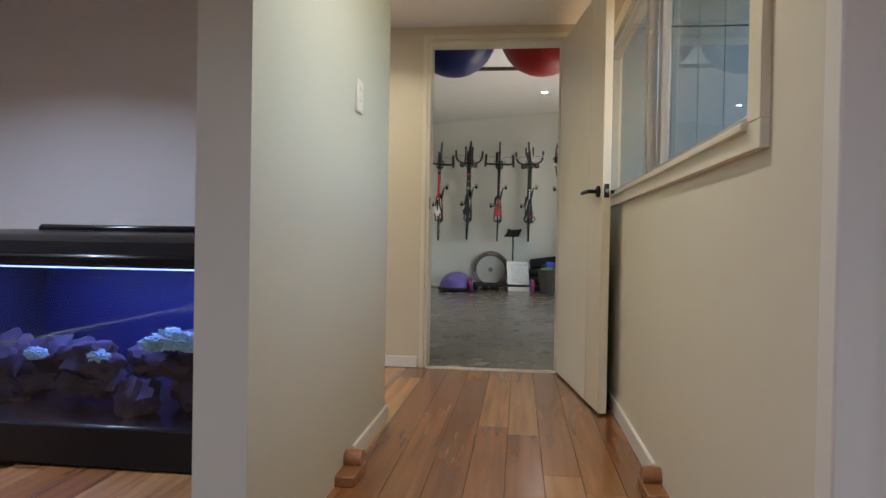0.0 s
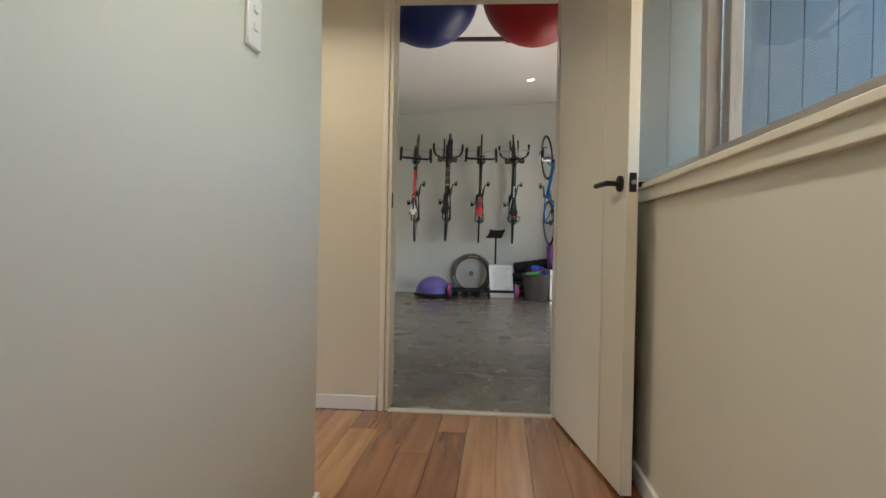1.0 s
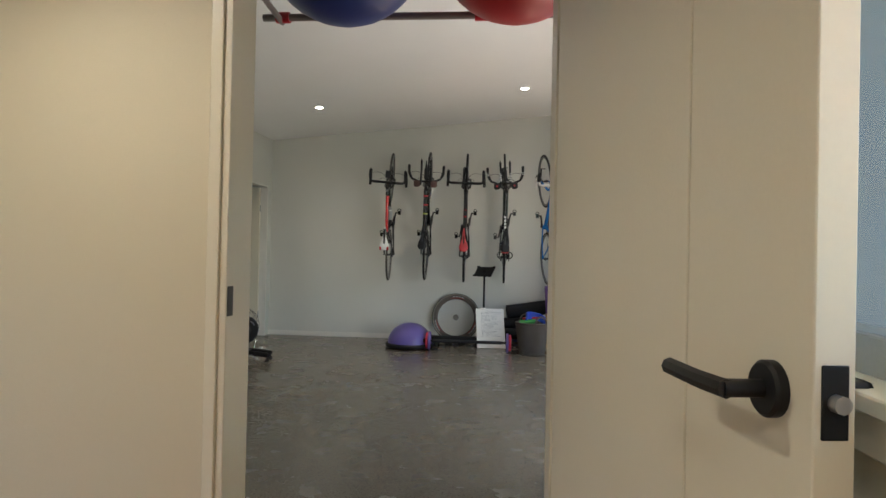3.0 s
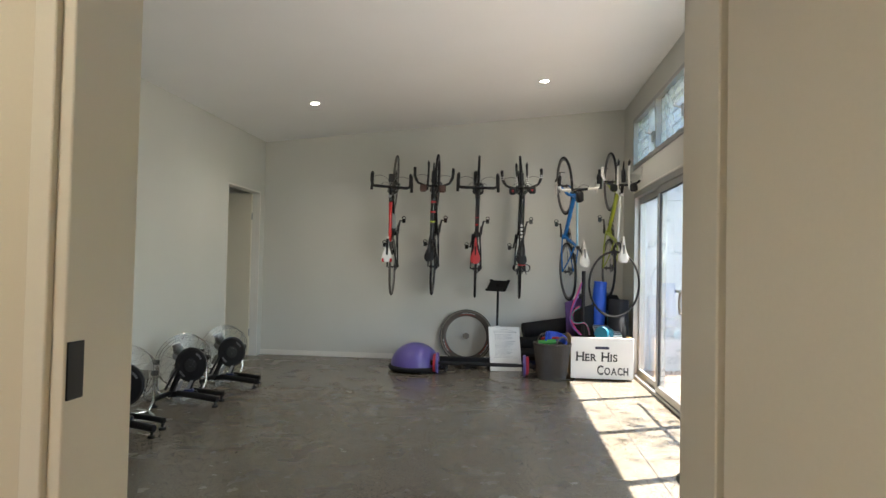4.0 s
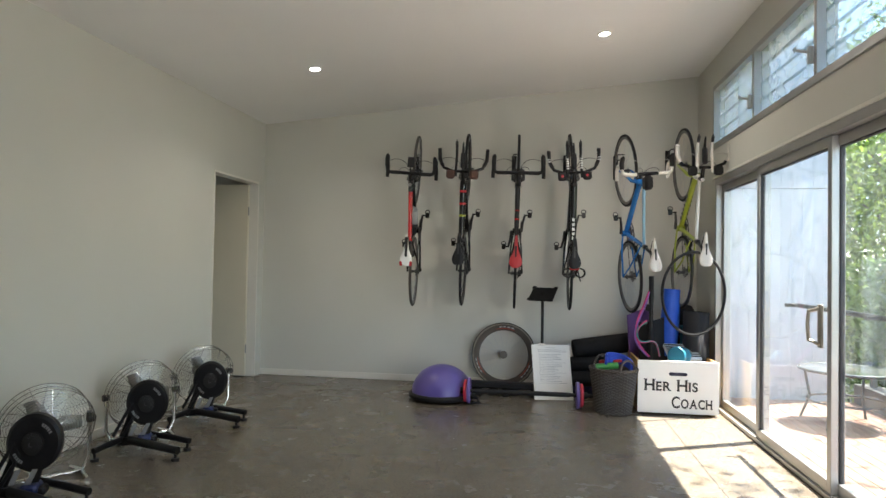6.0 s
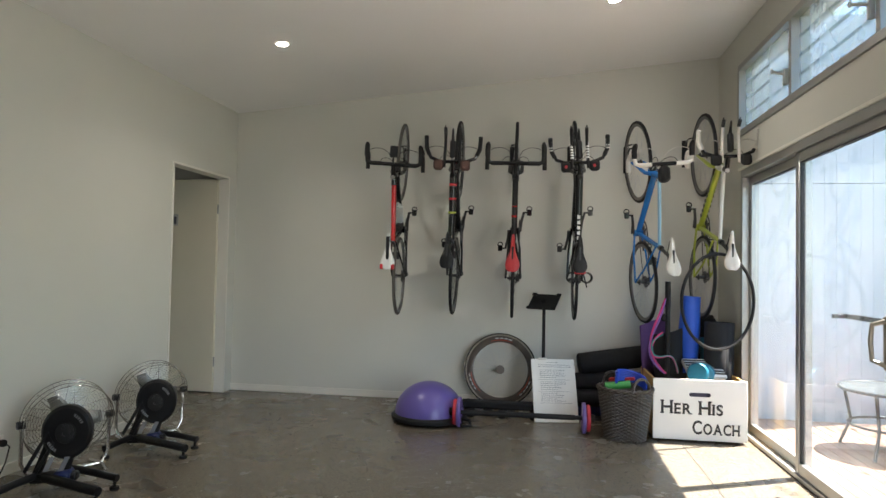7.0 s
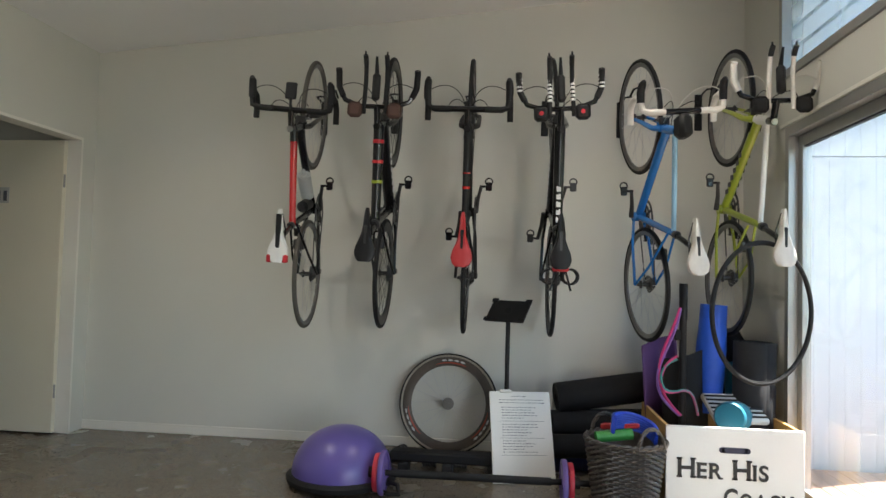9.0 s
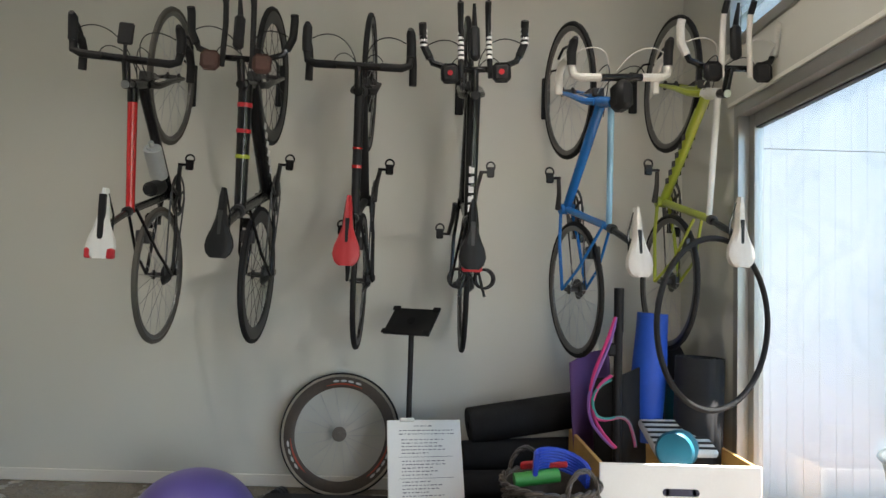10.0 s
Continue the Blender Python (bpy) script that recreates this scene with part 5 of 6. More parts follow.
for k in range(6):
    part("rib", box(bmesh.new(), -0.135, 0.135, -0.105 + 0.036 * k, -0.092 + 0.036 * k, 0.0205, 0.026, 0.002), RUBBER, sp, "black rubber rib")
wt = thing("hand_weight", "teal vinyl hand weight in the box", "dumb-bell", pose(1.22, 10.28, 0.475, 0, 8, 62) @ Matrix.Scale(1.15, 4))
for s in (-1, 1):
    g = bmesh.new()
    spin(g, [(0.0, s * 0.05), (0.05, s * 0.05), (0.065, s * 0.062), (0.068, s * 0.08), (0.06, s * 0.095), (0.0, s * 0.1)], 28, "X")
    part("head", g, TEAL, wt)
part("grip", rod(bmesh.new(), (-0.055, 0, 0), (0.055, 0, 0), 0.016, sides=12), TEAL, wt)
bag = bmesh.new()
spin(bag, [(0.0, 0.0), (0.16, 0.0), (0.175, 0.2), (0.17, 0.5), (0.14, 0.78), (0.09, 0.87), (0.0, 0.885)], 24)
tagged(part("stuff_bag", bag, FOAM, at=pose(1.37, 10.93, 0.0)), "black fabric bag standing in the corner", "bag")
tb = bmesh.new()
spin(tb, [(0.06, 0.0), (0.075, 0.35), (0.07, 0.35), (0.055, 0.01)], 24)
tagged(part("drum_bucket", tb, TEAL, at=pose(1.375, 10.68, 0.35)), "small teal tub in the box", "tub")
# loose tyre hanging from the last saddle
ty = bmesh.new()
spin(ty, ring_profile(0.32, 0.0115, 8), 56, "Y", closed=True)
tagged(part("tyre_loop", ty, TYRE, at=pose(1.285, 10.07, 1.02, 0, 0, 26) @ Matrix.Diagonal((0.97, 1, 1.06, 1))), "thin black bicycle tyre hanging from a saddle", "tyre")

# rolled black mats stacked beside the basket
for x0, x1, y, z0, z1, r, m, lab in ((0.36, 0.98, 10.82, 0.43, 0.52, 0.092, FOAM, "rolled black exercise mat on the pile"), (0.33, 0.95, 10.78, 0.285, 0.30, 0.08, FOAM, "rolled black exercise mat on the pile"),
                                     (0.30, 0.92, 10.70, 0.17, 0.17, 0.07, FOAM, "rolled black exercise mat on the pile"), (0.33, 0.86, 10.80, 0.07, 0.07, 0.07, mat("navy foam mat", (0.015, 0.035, 0.13), 0.7), "rolled navy blue mat under the pile")):
    g = bmesh.new()
    q = (Vector((x1, y + 0.1, z1)) - Vector((x0, y, z0)))
    spin(g, [(r * 0.25, -0.5), (r * 0.95, -0.5), (r, -0.49), (r, 0.49), (r * 0.95, 0.5), (r * 0.25, 0.5), (r * 0.25, 0.46)], 26)
    spin(g, [(r * 0.5, -0.502), (r * 0.62, -0.502)], 26)
    m4 = Matrix.Translation((Vector((x0, y, z0)) + Vector((x1, y + 0.1, z1))) / 2) @ q.to_track_quat("Z", "Y").to_matrix().to_4x4() @ Matrix.Diagonal((1, 1, q.length, 1))
    tagged(part("rolled_mat", g, m, at=m4), lab, "exercise mat", "pile of rolled mats")

# ---- fans and trainers along the low wall ----
CHROME = mat("chromed fan wire", (0.62, 0.61, 0.58), 0.25, metal=1.0, vary=0.05)
FANBLADE = mat("grey fan blade", (0.24, 0.235, 0.22), 0.4, metal=0.3)
TRBLACK = mat("black trainer housing", (0.011, 0.011, 0.012), 0.4, vary=0.2)
TRBLUE = mat("dark blue trainer leg collar", (0.012, 0.022, 0.1), 0.45)
TRGREY = mat("grey trainer trim", (0.25, 0.25, 0.26), 0.4)


def floor_fan(at):
    f = thing("floor_fan", "round chrome floor fan tilted back, beside the wall", "fan", at, "floor fans along the wall")
    cz, R = 0.305, 0.232
    head = pose(0, 0, cz, 0, 0, 0) @ pose(0, 0, 0, 14, 0, 0)
    for name, y, bulge in (("front_grille", -0.06, -0.05), ("rear_grille", 0.03, 0.055)):
        g = bmesh.new()
        for k in range(15):
            rr = 0.03 + (R - 0.03) * k / 14
            yy = y + bulge * (1 - (rr / R) ** 2)
            spin(g, ring_profile(rr, 0.001, 3), 36, "Y", closed=True, centre=(0, yy, 0))
        for k in range(16):
            a = math.tau * k / 16
            tube(g, [(rr * math.cos(a), y + bulge * (1 - (rr / R) ** 2), rr * math.sin(a)) for rr in (0.02, 0.09, 0.16, R)], 0.0017, 4)
        part(name, g, CHROME, f, at=head)
    g = bmesh.new()
    for y in (-0.06, -0.015, 0.03):
        spin(g, ring_profile(R, 0.003, 6), 44, "Y", closed=True, centre=(0, y, 0))
    for k in range(24):
        a = math.tau * k / 24
        rod(g, (R * math.cos(a), -0.06, R * math.sin(a)), (R * math.cos(a), 0.03, R * math.sin(a)), 0.0016, sides=4)
    part("rim_cage", g, CHROME, f, at=head)
    for k in range(3):
        g = bmesh.new()
        base = math.tau * k / 3
        rows = []
        for i in range(6):
            rr = 0.04 + 0.14 * i / 5
            w = 0.35 + 0.5 * math.sin(math.pi * min(1, i / 5 + 0.15))
            rows.append([g.verts.new((rr * math.cos(base + s * w), -0.012 + 0.028 * s, rr * math.sin(base + s * w))) for s in (-0.5, 0, 0.5)])
        for a, b2 in zip(rows, rows[1:]):
            for q in range(2):
                g.faces.new((a[q], a[q + 1], b2[q + 1], b2[q]))
        ob = part("fan_blade", g, FANBLADE, f, at=head)
        mod = ob.modifiers.new("thick", "SOLIDIFY")
        mod.thickness = 0.0015
    g = bmesh.new()
    rod(g, (0, -0.02, 0), (0, 0.1, 0), 0.05, 0.045, 20)
    part("motor", g, TRGREY, f, at=head)
    g = bmesh.new()
    tube(g, [(-0.225, 0, cz), (-0.225, 0.0, 0.09), (-0.19, 0.0, 0.02), (0.19, 0.0, 0.02), (0.225, 0.0, 0.09), (0.225, 0, cz)], 0.011, 8)
    for s in (-1, 1):
        tube(g, [(s * 0.17, -0.16, 0.011), (s * 0.19, 0.0, 0.02), (s * 0.17, 0.14, 0.011)], 0.011, 8)
    part("stand", g, CHROME, f)
    for s in (-1, 1):
        g = bmesh.new()
        rod(g, (s * 0.21, 0, cz), (s * 0.25, 0, cz), 0.022, sides=14)
        part("tilt_knob", g, TRBLACK, f)
    return f


def bike_trainer(at):
    t = thing("bike_trainer", "black direct-drive bicycle trainer with folding legs", "bike trainer", at, "bicycle trainers along the wall")
    g = bmesh.new()
    spin(g, [(0.0, -0.045), (0.05, -0.047), (0.055, -0.04), (0.12, -0.036), (0.135, -0.02), (0.135, 0.02), (0.12, 0.036), (0.0, 0.04)], 40, "Y", centre=(0, 0, 0.29))
    fw = part("flywheel_cover", g, TRBLACK, t)
    for a0 in (0.5, 3.6):
        g = bmesh.new()
        for q in range(5):
            a = a0 + 0.13 * q
            vs = [g.verts.new((rr * math.cos(aa), -0.0445, 0.29 + rr * math.sin(aa))) for rr, aa in ((0.09, a), (0.106, a), (0.106, a + 0.09), (0.09, a + 0.09))]
            g.faces.new(vs)
        part("cover_mark", g, TRGREY, fw, "plain grey bars of lettering")
    for x in (-0.115, -0.035):
        g = bmesh.new()
        vs = [g.verts.new(c) for c in ((x, -0.0362, 0.1), (x + 0.028, -0.0362, 0.1), (x + 0.062, -0.0362, 0.17), (x + 0.034, -0.0362, 0.17))]
        g.faces.new(vs)
        part("body_stripe", g, TRGREY, t, "slanted grey stripe")
    g = bmesh.new()
    rod(g, (0, -0.06, 0.29), (0, 0.09, 0.29), 0.012, sides=12)
    spin(g, sprockets(0.05, 0.003, -0.05, 0.003), 18, "Y", closed=True, centre=(0, 0, 0.29))
    part("cassette", g, DARKMET, t)
    g = bmesh.new()
    for x0, z0, x1, z1 in ((-0.1, 0.24, -0.16, 0.06), (0.02, 0.18, -0.02, 0.05)):
        tube(g, [(x0, 0.01, z0), ((x0 + x1) / 2, 0.01, (z0 + z1) / 2), (x1, 0.01, z1)], 0.022, 8)
    box(g, -0.19, 0.06, -0.035, 0.045, 0.04, 0.085, 0.01)
    tube(g, [(-0.17, 0.0, 0.08), (-0.12, 0.0, 0.2), (-0.07, 0.0, 0.3)], 0.012, 8)
    part("body", g, TRBLACK, t)
    part("leg_collar", box(bmesh.new(), -0.06, 0.03, -0.06, 0.06, 0.05, 0.1, 0.015), TRBLUE, t, "dark blue pivot collar")
    for x0, y0, x1, y1, r in ((-0.1, -0.05, 0.25, -0.3, 0.024), (-0.02, 0.12, 0.29, -0.07, 0.019), (-0.16, -0.02, -0.28, -0.22, 0.019)):
        g = bmesh.new()
        tube(g, [(x0, y0, 0.075), ((x0 + x1) / 2, (y0 + y1) / 2, 0.07), (x1, y1, 0.06)], r, 10)
        leg = part("leg", g, TRBLACK, t)
        dx, dy = x0 + (x1 - x0) * 0.95, y0 + (y1 - y0) * 0.95
        g = bmesh.new()
        rod(g, (dx, dy, 0.0), (dx, dy, 0.016), 0.026, sides=14)
        rod(g, (dx, dy, 0.014), (dx, dy, 0.055), 0.009, sides=8)
        part("rubber_foot", g, RUBBER, leg)
    g = bmesh.new()
    tube(g, [(-0.21, -0.03, 0.1), (-0.09, -0.03, 0.3), (-0.06, -0.03, 0.24), (-0.15, -0.03, 0.1)], 0.011, 8)
    part("carry_frame", g, TRBLACK, t)
    return t


for y in (6.86, 7.74, 8.61, 9.41):
    floor_fan(pose(-2.66, y, 0, 0, 0, 54))
    bike_trainer(pose(-2.46, y - (0.3 if y < 8.5 else 0.24), 0, 0, 0, 22) @ Matrix.Diagonal((0.92, 0.92, 1.06, 1)))
for y in (7.545, 8.41):
    o = thing("power_outlet", "white double power outlet low on the wall, with a black plug", "power outlet", pose(LX, y, 0.2), "outlets along the wall")
    part("plate", box(bmesh.new(), 0.0, 0.011, -0.058, 0.058, -0.037, 0.037, 0.003), TRIM, o)
    part("switch", box(bmesh.new(), 0.010, 0.015, -0.03, -0.018, 0.01, 0.028, 0.001), TRIM, o)
    g = bmesh.new()
    box(g, 0.011, 0.05, 0.012, 0.048, -0.022, 0.014, 0.008)
    tube(g, [(0.045, 0.03, -0.005), (0.075, 0.03, -0.02), (0.08, 0.0, -0.1), (0.09, -0.06, -0.17), (0.16, -0.12, -0.192), (0.24, -0.16, -0.194)], 0.004, 6)
    part("plug", g, RUBBER, o, "black plug and cord")

# pictogram plate on the toilet door
pl = thing("door_sign", "small grey toilet sign on the door", "sign", pose(LX - 0.115 - 0.42, WC1 - 0.072, 1.64))
part("plate", box(bmesh.new(), -0.055, 0.055, -0.003, 0.0, -0.055, 0.055, 0.001), mat("brushed grey plate", (0.5, 0.49, 0.46), 0.4), pl)
for x in (-0.025, 0.025):
    part("pictogram_bar", box(bmesh.new(), x - 0.013, x + 0.013, -0.0045, -0.003, -0.04, 0.03, 0.0), INK, pl)

# ---- gym balls on the rail over the doorway ----
BLUEBALL = mat("navy blue gym ball", (0.025, 0.04, 0.2), 0.35, vary=0.06, scale=3, grain=150)
REDBALL = mat("red gym ball", (0.5, 0.025, 0.03), 0.35, vary=0.06, scale=3, grain=150)
rack = thing("ball_rack", "pair of grey rails on wall brackets holding gym balls", "rack", pose(0, 0, 0))
RAILM = mat("grey-brown rail", (0.25, 0.2, 0.18), 0.45)
for y, z in ((5.2, 2.2), (4.58, 2.245)):
    part("rail", rod(bmesh.new(), (-0.8, y, z), (1.3, y, z), 0.016, sides=14), RAILM, rack)
for x in (-0.72, 1.22):
    g = bmesh.new()
    rod(g, (x, NY + 0.004, 2.28), (x, 5.22, 2.185), 0.013, sides=8)
    box(g, x - 0.03, x + 0.03, NY, NY + 0.006, 2.2, 2.36, 0.002)
    part("bracket", g, RAILM, rack)
for x in (-0.71, 0.17):
    part("rail_clamp", rod(bmesh.new(), (x - 0.03, 5.2, 2.2), (x + 0.03, 5.2, 2.2), 0.024, sides=16), REDBIT, rack, "red clamp")
for x, m, lab in ((-0.36, BLUEBALL, "large navy blue gym ball resting on the rails"), (0.31, REDBALL, "large red gym ball resting on the rails")):
    g = bmesh.new()
    n = 22
    prof = []
    for i in range(n + 1):
        a = -math.pi / 2 + math.pi * i / n
        prof.append((max(0.0, (0.325 + 0.0012 * (i % 2)) * math.cos(a)), 0.325 * math.sin(a)))
    spin(g, prof, 44, "X")
    tagged(part("gym_ball", g, m, at=pose(x, 4.885, 2.385)), lab, "gym ball", "gym balls on the rail")

# low bench inside the doorway
bn = thing("low_bench", "low timber bench with a dark green padded top", "bench", pose(1.14, 5.22, 0))
part("pad", box(bmesh.new(), -0.36, 0.34, -0.3, 0.42, 0.41, 0.45, 0.01), mat("dark green vinyl", (0.03, 0.05, 0.04), 0.4), bn)
BENCHWOOD = mat("orange-brown bench timber", (0.36, 0.16, 0.06), 0.5, vary=0.2)
part("apron", box(bmesh.new(), -0.345, 0.325, -0.285, 0.405, 0.33, 0.41, 0.004), BENCHWOOD, bn)
for x in (-0.31, 0.29):
    for y in (-0.25, 0.37):
        part("leg", box(bmesh.new(), x - 0.025, x + 0.025, y - 0.025, y + 0.025, 0, 0.33, 0.003), BENCHWOOD, bn)

# ---- corridor things ----
sw = thing("light_switch", "white light switch plate on the stub wall", "light switch", pose(CX0, 2.225, 1.308))
part("plate", box(bmesh.new(), 0.0, 0.009, -0.037, 0.037, -0.058, 0.058, 0.003), TRIM, sw)
for z in (0.026, -0.012):
    part("rocker", box(bmesh.new(), 0.008, 0.013, -0.012, 0.012, z - 0.008, z + 0.008, 0.002), TRIM, sw)
STAIN = mat("stained hardwood trim", (0.3, 0.13, 0.05), 0.35, vary=0.25, scale=12)
for x in (CX0 + 0.03, CX1 - 0.03):
    g = bmesh.new()
    box(g, x - 0.035, x + 0.035, 2.0, 2.17, 0.0, 0.035, 0.004)
    spin(g, [(0.0, -0.03), (0.03, -0.03), (0.034, 0.0), (0.03, 0.03), (0.0, 0.03)], 16, "X", centre=(x, 2.13, 0.05))
    tagged(part("trim_block", g, STAIN), "stained hardwood corner block by the skirting", "trim", kind="structure")
tagged(part("trim_living_door", box(bmesh.new(), CX1 - 0.004, CX1 + 0.125, 1.0, 1.057, 0, CH - 0.002, 0.004), TRIM), "white painted door post", "trim", kind="structure")

tank = thing("fish_tank", "black-framed marine fish tank under blue light", "fish tank", pose(-1.3, 2.3, 0))
TANKBLK = mat("black tank plastic", (0.015, 0.015, 0.017), 0.25, vary=0.1)
part("cabinet", box(bmesh.new(), -0.62, 0.66, -0.28, 0.32, 0.0, 0.15, 0.01), TANKBLK, tank)
g = bmesh.new()
box(g, -0.63, 0.67, -0.29, 0.33, 0.69, 0.735, 0.012)
n = 10
rows = []
for i in range(n + 1):
    a = math.pi * i / n
    rows.append([g.verts.new((x, 0.02 - 0.30 * math.cos(a), 0.735 + 0.085 * math.sin(a) ** 0.6)) for x in (-0.62, -0.5, 0.54, 0.66)])
    for k in (0, 3):
        rows[-1][k].co.z = 0.735 + 0.05 * math.sin(a) ** 0.6
for a, b2 in zip(rows, rows[1:]):
    for k in range(3):
        g.faces.new((a[k], a[k + 1], b2[k + 1], b2[k]))
box(g, -0.35, 0.35, -0.08, 0.12, 0.8, 0.838, 0.01)
part("hood", g, TANKBLK, tank)
for y0, y1 in ((-0.285, -0.277),):
    part("front_pane", box(bmesh.new(), -0.62, 0.66, y0, y1, 0.15, 0.69), GLASS, tank).visible_shadow = False
part("back_pane", box(bmesh.new(), -0.62, 0.66, 0.3, 0.31, 0.15, 0.69), mat("deep blue tank back", (0.01, 0.015, 0.08), 0.5), tank)
for x in (-0.62, 0.652):
    part("side_pane", box(bmesh.new(), x, x + 0.008, -0.276, 0.299, 0.15, 0.69), mat("dark side pane", (0.012, 0.014, 0.04), 0.3), tank)
ROCK = mat("purple live rock", (0.07, 0.045, 0.07), 0.9, vary=0.5, scale=14, grain=60, bump=0.8)
CORAL = mat("pale coral", (0.55, 0.75, 0.72), 0.8, vary=0.3, scale=40)
r3 = random.Random(7)
for k in range(16):
    g = bmesh.new()
    bmesh.ops.create_icosphere(g, subdivisions=3, radius=1)
    sx, sy, sz = r3.uniform(0.06, 0.14), r3.uniform(0.06, 0.1), r3.uniform(0.05, 0.1)
    o = Vector((r3.uniform(0, 9), k, 0))
    for v in g.verts:
        d = 1 + 0.45 * noise.noise(v.co * 2.2 + o) + 0.2 * noise.noise(v.co * 6 + o)
        v.co = Vector((v.co.x * sx, v.co.y * sy, v.co.z * sz)) * d
    part("live_rock", g, ROCK, tank, at=pose(-0.52 + 1.05 * (k % 8) / 7 + r3.uniform(-0.04, 0.04), r3.uniform(-0.12, 0.18), 0.21 + 0.1 * (k // 8) + r3.uniform(-0.02, 0.04)))
for k, (x, z, r) in enumerate(((0.23, 0.43, 0.05), (0.31, 0.42, 0.045), (0.43, 0.44, 0.05), (0.5, 0.43, 0.04), (-0.3, 0.36, 0.03), (0.37, 0.40, 0.03), (0.16, 0.41, 0.035), (-0.05, 0.36, 0.03))):
    g = bmesh.new()
    bmesh.ops.create_icosphere(g, subdivisions=4, radius=1)
    for v in g.verts:
        d = 1 + 0.5 * noise.noise(v.co * 5 + Vector((k * 7, 0, 0))) + 0.35 * noise.noise(v.co * 11)
        v.co = Vector((v.co.x * r * 1.3, v.co.y * r, v.co.z * r * 0.7)) * d
    part("coral", g, CORAL, tank, "pale glowing coral", at=pose(x, -0.14, z))
part("light_bar", box(bmesh.new(), -0.5, 0.5, -0.1, 0.1, 0.675, 0.688), glow_mat("blue actinic lamp", (0.12, 0.16, 1.0), 1.5), tank, "blue aquarium lamp")
al = bpy.data.lights.new("aquarium_lamp", "AREA")
al.shape, al.size, al.size_y, al.energy, al.color = "RECTANGLE", 1.0, 0.2, 0.75, (0.28, 0.4, 1.0)
alo = new("aquarium_lamp", al)
alo.parent = tank
alo.matrix_basis = pose(0, 0, 0.67)


# ---- garden, deck and fence outside the glass ----
for i in range(8):
    pnl = thing("glass_balustrade", "frameless clear glass balustrade panel on metal spigots", "balustrade", pose(3.2, 2.3 + 1.15 * i, 0.12), "balustrade along the deck")
    part("pane", box(bmesh.new(), -0.006, 0.006, 0.02, 1.12, 0.06, 1.24), GLASS, pnl).visible_shadow = False
    for y in (0.25, 0.88):
        part("spigot", box(bmesh.new(), -0.025, 0.025, y - 0.025, y + 0.025, 0, 0.16, 0.005), ALU, pnl)
fence = thing("pool_fence", "black steel baluster fence beyond the deck", "fence", pose(3.75, 3.0, -0.9))
for z in (0.75, 1.6):
    part("rail", box(bmesh.new(), -0.018, 0.018, 0, 9.0, z - 0.018, z + 0.018, 0.003), BLACK, fence)
for k in range(6):
    part("post", box(bmesh.new(), -0.025, 0.025, 1.8 * k - 0.025, 1.8 * k + 0.025, 0, 1.65, 0.003), BLACK, fence)
base = rod(bmesh.new(), (0, 0, 0.6), (0, 0, 1.6), 0.008, sides=6)
base = mesh_of("baluster", base, BLACK)
for k in range(88):
    ob = new("baluster", base)
    ob.parent = fence
    ob.location = (0, 0.06 + 0.1 * k, 0)
rail = thing("grab_rail", "slim dark rail across the outside of the doors", "rail", pose(RX + 0.2, 0, 0.99))
part("bar", box(bmesh.new(), -0.012, 0.012, 7.0, 9.25, -0.014, 0.014, 0.003), BLACK, rail)
for y in (7.0, 8.13, 9.2):
    part("bracket", box(bmesh.new(), -0.085, -0.01, y - 0.012, y + 0.012, -0.012, 0.012, 0.002), BLACK, rail)
tbl = thing("garden_table", "round glass-topped garden table with metal legs", "table", pose(2.6, 10.4, -0.068))
g = bmesh.new()
spin(g, ring_profile(0.36, 0.012, 8), 40, closed=True, centre=(0, 0, 0.46))
spin(g, ring_profile(0.3, 0.009, 8), 32, closed=True, centre=(0, 0, 0.2))
part("ring", g, DARKMET, tbl)
g = bmesh.new()
spin(g, [(0.0, 0.462), (0.35, 0.462), (0.35, 0.468), (0.0, 0.468)], 40)
part("table_top", g, mat("mottled glass over metal", (0.45, 0.44, 0.42), 0.15, metal=0.8, vary=0.5, scale=18, grain=60), tbl)
for k in range(4):
    a = math.tau * (k + 0.5) / 4
    g = bmesh.new()
    tube(g, [(0.35 * math.cos(a), 0.35 * math.sin(a), 0.455), (0.3 * math.cos(a), 0.3 * math.sin(a), 0.2), (0.38 * math.cos(a), 0.38 * math.sin(a), 0.0)], 0.012, 8)
    part("leg", g, DARKMET, tbl)

LEAF = bpy.data.materials.new("sunlit leaves")
LEAF.use_nodes = True
lt = LEAF.node_tree
lp = lt.nodes["Principled BSDF"]
geo = lt.nodes.new("ShaderNodeNewGeometry")
lr = lt.nodes.new("ShaderNodeValToRGB")
lr.color_ramp.elements[0].color, lr.color_ramp.elements[1].color = (0.055, 0.1, 0.018, 1), (0.28, 0.36, 0.08, 1)
lt.links.new(geo.outputs["Random Per Island"], lr.inputs[0])
lt.links.new(lr.outputs[0], lp.inputs["Base Color"])
lp.inputs["Roughness"].default_value = 0.4
tl, mx = lt.nodes.new("ShaderNodeBsdfTranslucent"), lt.nodes.new("ShaderNodeMixShader")
lt.links.new(lr.outputs[0], tl.inputs[0])
mx.inputs[0].default_value = 0.5
lt.links.new(lp.outputs[0], mx.inputs[1])
lt.links.new(tl.outputs[0], mx.inputs[2])
lt.links.new(mx.outputs[0], lt.nodes["Material Output"].inputs[0])
BARK = mat("grey-brown bark", (0.12, 0.09, 0.065), 0.9, vary=0.4, scale=6, grain=40, bump=0.6)


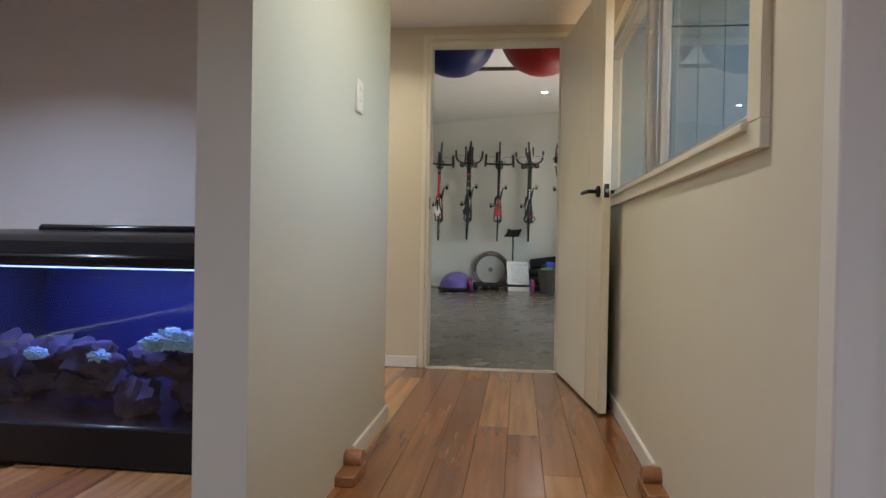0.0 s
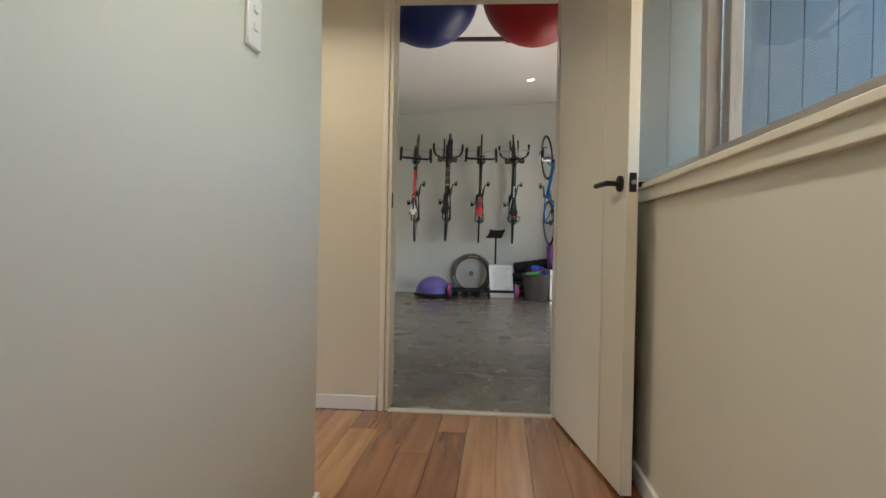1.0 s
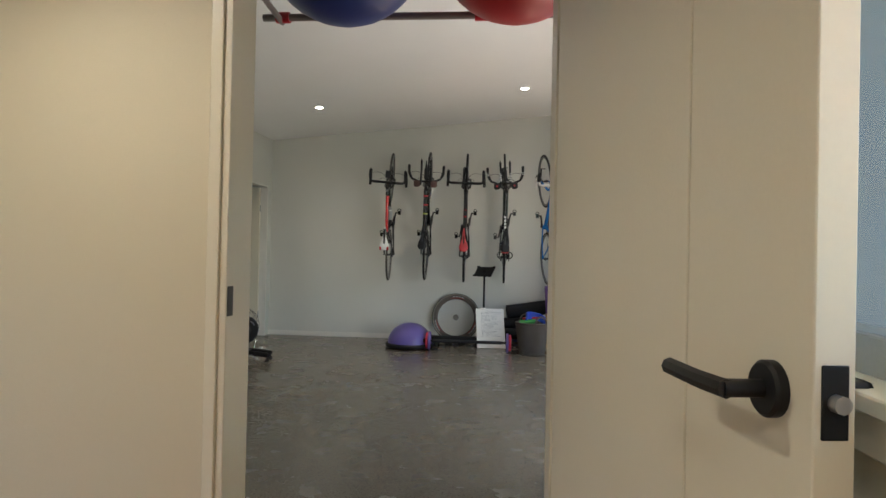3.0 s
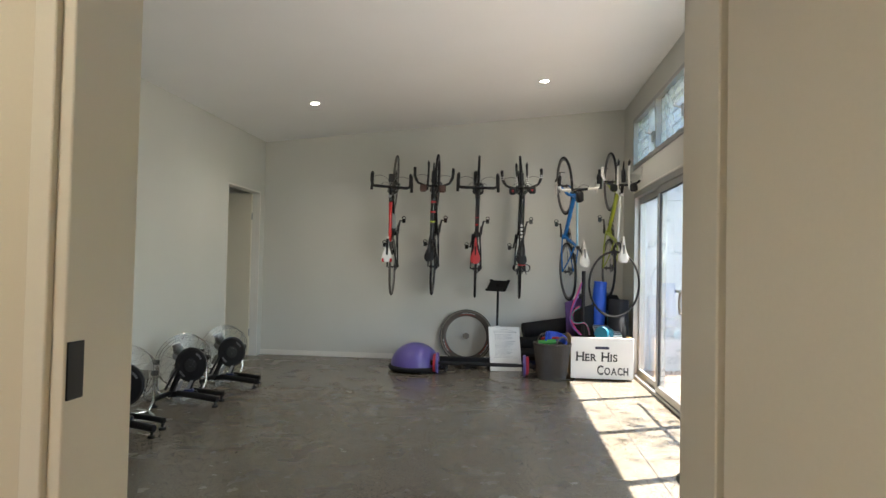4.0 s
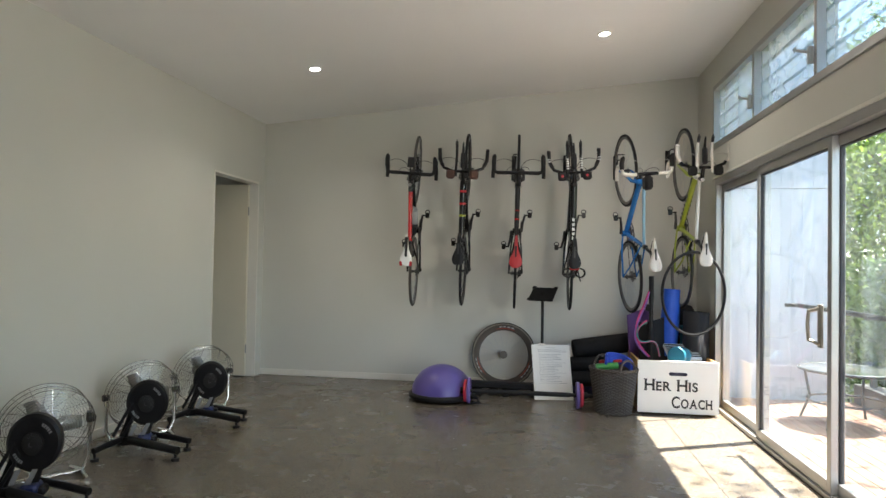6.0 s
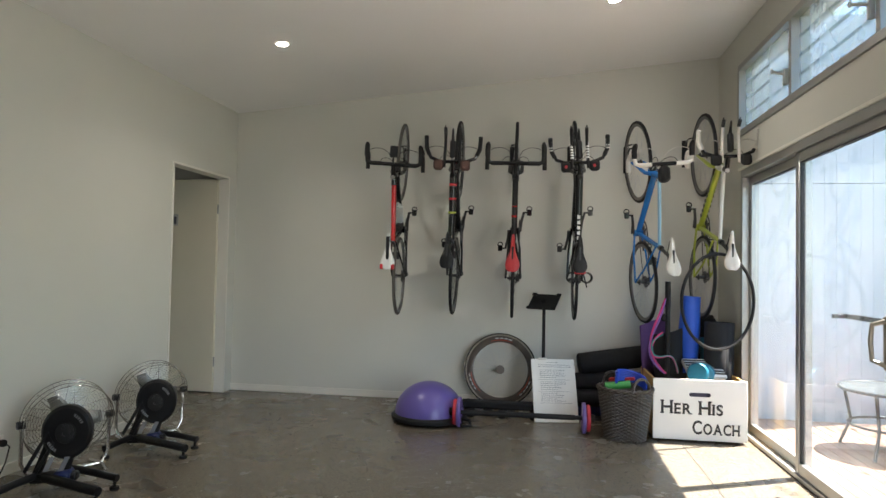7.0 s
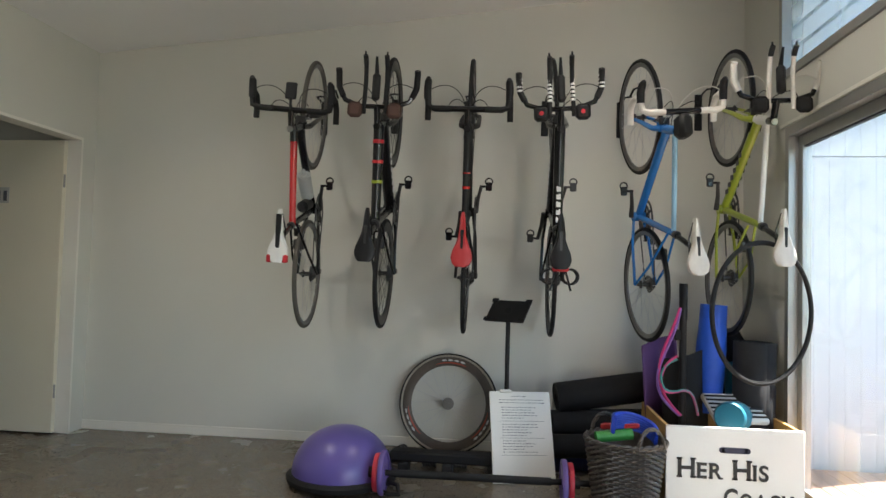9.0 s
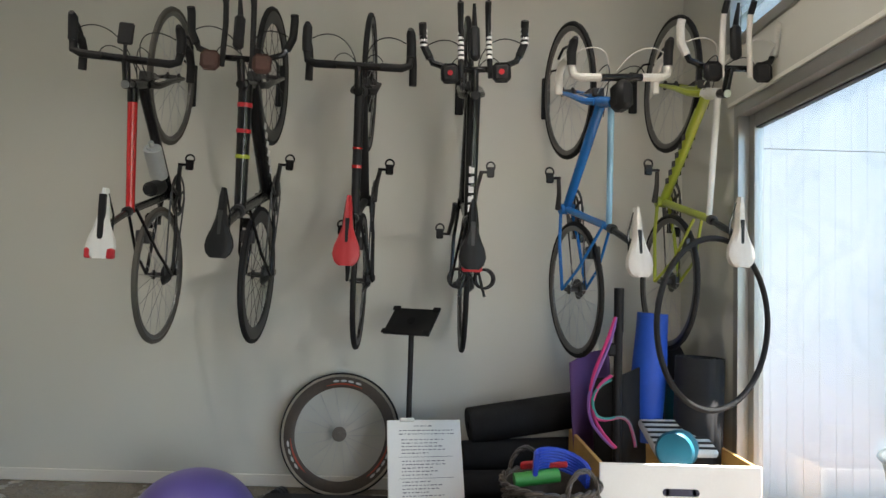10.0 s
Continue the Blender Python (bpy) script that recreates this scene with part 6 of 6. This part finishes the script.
def tree(x, y, height, spread, seed, leaves, low=0.25, leaf=0.062):
    """Tapered trunk with limbs, and a crown of many small leaves in loose clumps."""
    rg = np.random.RandomState(seed)
    t = thing("tree", "leafy green garden tree in full sun", "tree", pose(x, y, -0.9), "trees beyond the deck")
    g = bmesh.new()
    top = Vector((rg.uniform(-0.3, 0.3), rg.uniform(-0.3, 0.3), height * 0.75))
    tube(g, [(0, 0, 0), (0.05, 0.03, height * 0.25), tuple(top * 0.6), tuple(top)], 0.1, 9, radii=[0.11, 0.09, 0.06, 0.02])
    centres = []
    for k in range(26):
        a, h = rg.uniform(0, math.tau), rg.uniform(low, 0.98) * height
        r = spread * (0.35 + 0.65 * math.sin(math.pi * min(1, max(0.08, (h / height - low * 0.6) / (1 - low * 0.6))))) * rg.uniform(0.45, 1.0)
        c = Vector((r * math.cos(a), r * math.sin(a), h))
        centres.append(c)
        root = Vector((0, 0, h * 0.6))
        tube(g, [tuple(root), tuple((root + c) / 2 + Vector((0, 0, 0.1))), tuple(c)], 0.02, 5, radii=[0.035, 0.02, 0.006])
    part("trunk", g, BARK, t)
    pick = rg.randint(0, len(centres), leaves)
    cs = np.array([tuple(c) for c in centres])[pick]
    pos = cs + rg.normal(0, 1, (leaves, 3)) * np.array([0.42, 0.42, 0.3]) * (spread / 1.6)
    u = rg.normal(0, 1, (leaves, 3))
    u /= np.linalg.norm(u, axis=1)[:, None]
    w = np.cross(u, rg.normal(0, 1, (leaves, 3)))
    w /= np.linalg.norm(w, axis=1)[:, None]
    size = leaf * rg.uniform(0.6, 1.3, (leaves, 1))
    quad = np.stack([pos - u * size, pos + w * size * 0.42, pos + u * size, pos - w * size * 0.42], 1).reshape(-1, 3)
    me = bpy.data.meshes.new("crown")
    me.from_pydata(quad.tolist(), [], np.arange(leaves * 4).reshape(-1, 4).tolist())
    me.materials.append(LEAF)
    ob = new("crown", me)
    ob.parent = t
    return t


for x, y, h, s, seed, n in ((5.2, 13.6, 5.2, 1.9, 1, 9000), (6.6, 11.2, 5.8, 2.1, 2, 9000), (5.3, 9.2, 9.8, 1.5, 3, 1800), (7.6, 15.5, 6.5, 2.3, 4, 7000), (4.7, 17.5, 6.0, 2.2, 5, 8000),
                           (9.5, 12.5, 7.0, 2.6, 6, 7000), (8.2, 8.0, 6.0, 2.2, 7, 6000), (6.4, 19.5, 7.0, 2.6, 8, 6000)):
    tree(x, y, h, s, seed, int(n * 1.9))
for k in range(9):
    tree(4.6 + 0.25 * (k % 2), 5.0 + 1.35 * k, 1.9, 0.95, 30 + k, 4000, low=0.12, leaf=0.045)

# thin dark strip along the concrete beside the doors
tagged(part("trim_floor_line", box(bmesh.new(), 1.036, 1.042, 4.2, 10.0, -0.003, 0.0012), DARKSEAL), "thin dark line along the concrete floor", "floor joint", kind="structure")

# ---- boards ----
rb = random.Random(11)
floor2 = tagged(new("floor_boards"), "varnished spotted gum floorboards", "floor", kind="structure")
x = -1.56
while x < CX1:
    y = -0.6 - rb.uniform(0, 1.2)
    while y < NY0 - 0.03:
        y1 = min(y + rb.uniform(0.9, 2.2), NY0 - 0.03)
        if y1 - y > 0.12:
            part("floorboard", box(bmesh.new(), 0, min(0.1285, CX1 - x), 0, y1 - y - 0.0015, -0.019, 0.0, 0.0008), FLOORWOOD, floor2, at=pose(x, y, rb.uniform(-0.0004, 0.0002)), smooth=0)
        y = y1
    x += 0.13
deck = tagged(new("deck_boards"), "weathered red-brown timber deck boards", "deck", kind="structure")
x = RX + 0.125
while x < 3.02:
    y = 2.0
    while y < 11.4:
        y1 = min(y + rb.uniform(2.4, 4.2), 11.4)
        part("deck_board", box(bmesh.new(), 0, 0.09, 0, y1 - y - 0.004, -0.02, 0.0, 0.003), DECKWOOD, deck, at=pose(x, y, -0.068), smooth=0)
        y = y1
    x += 0.0945
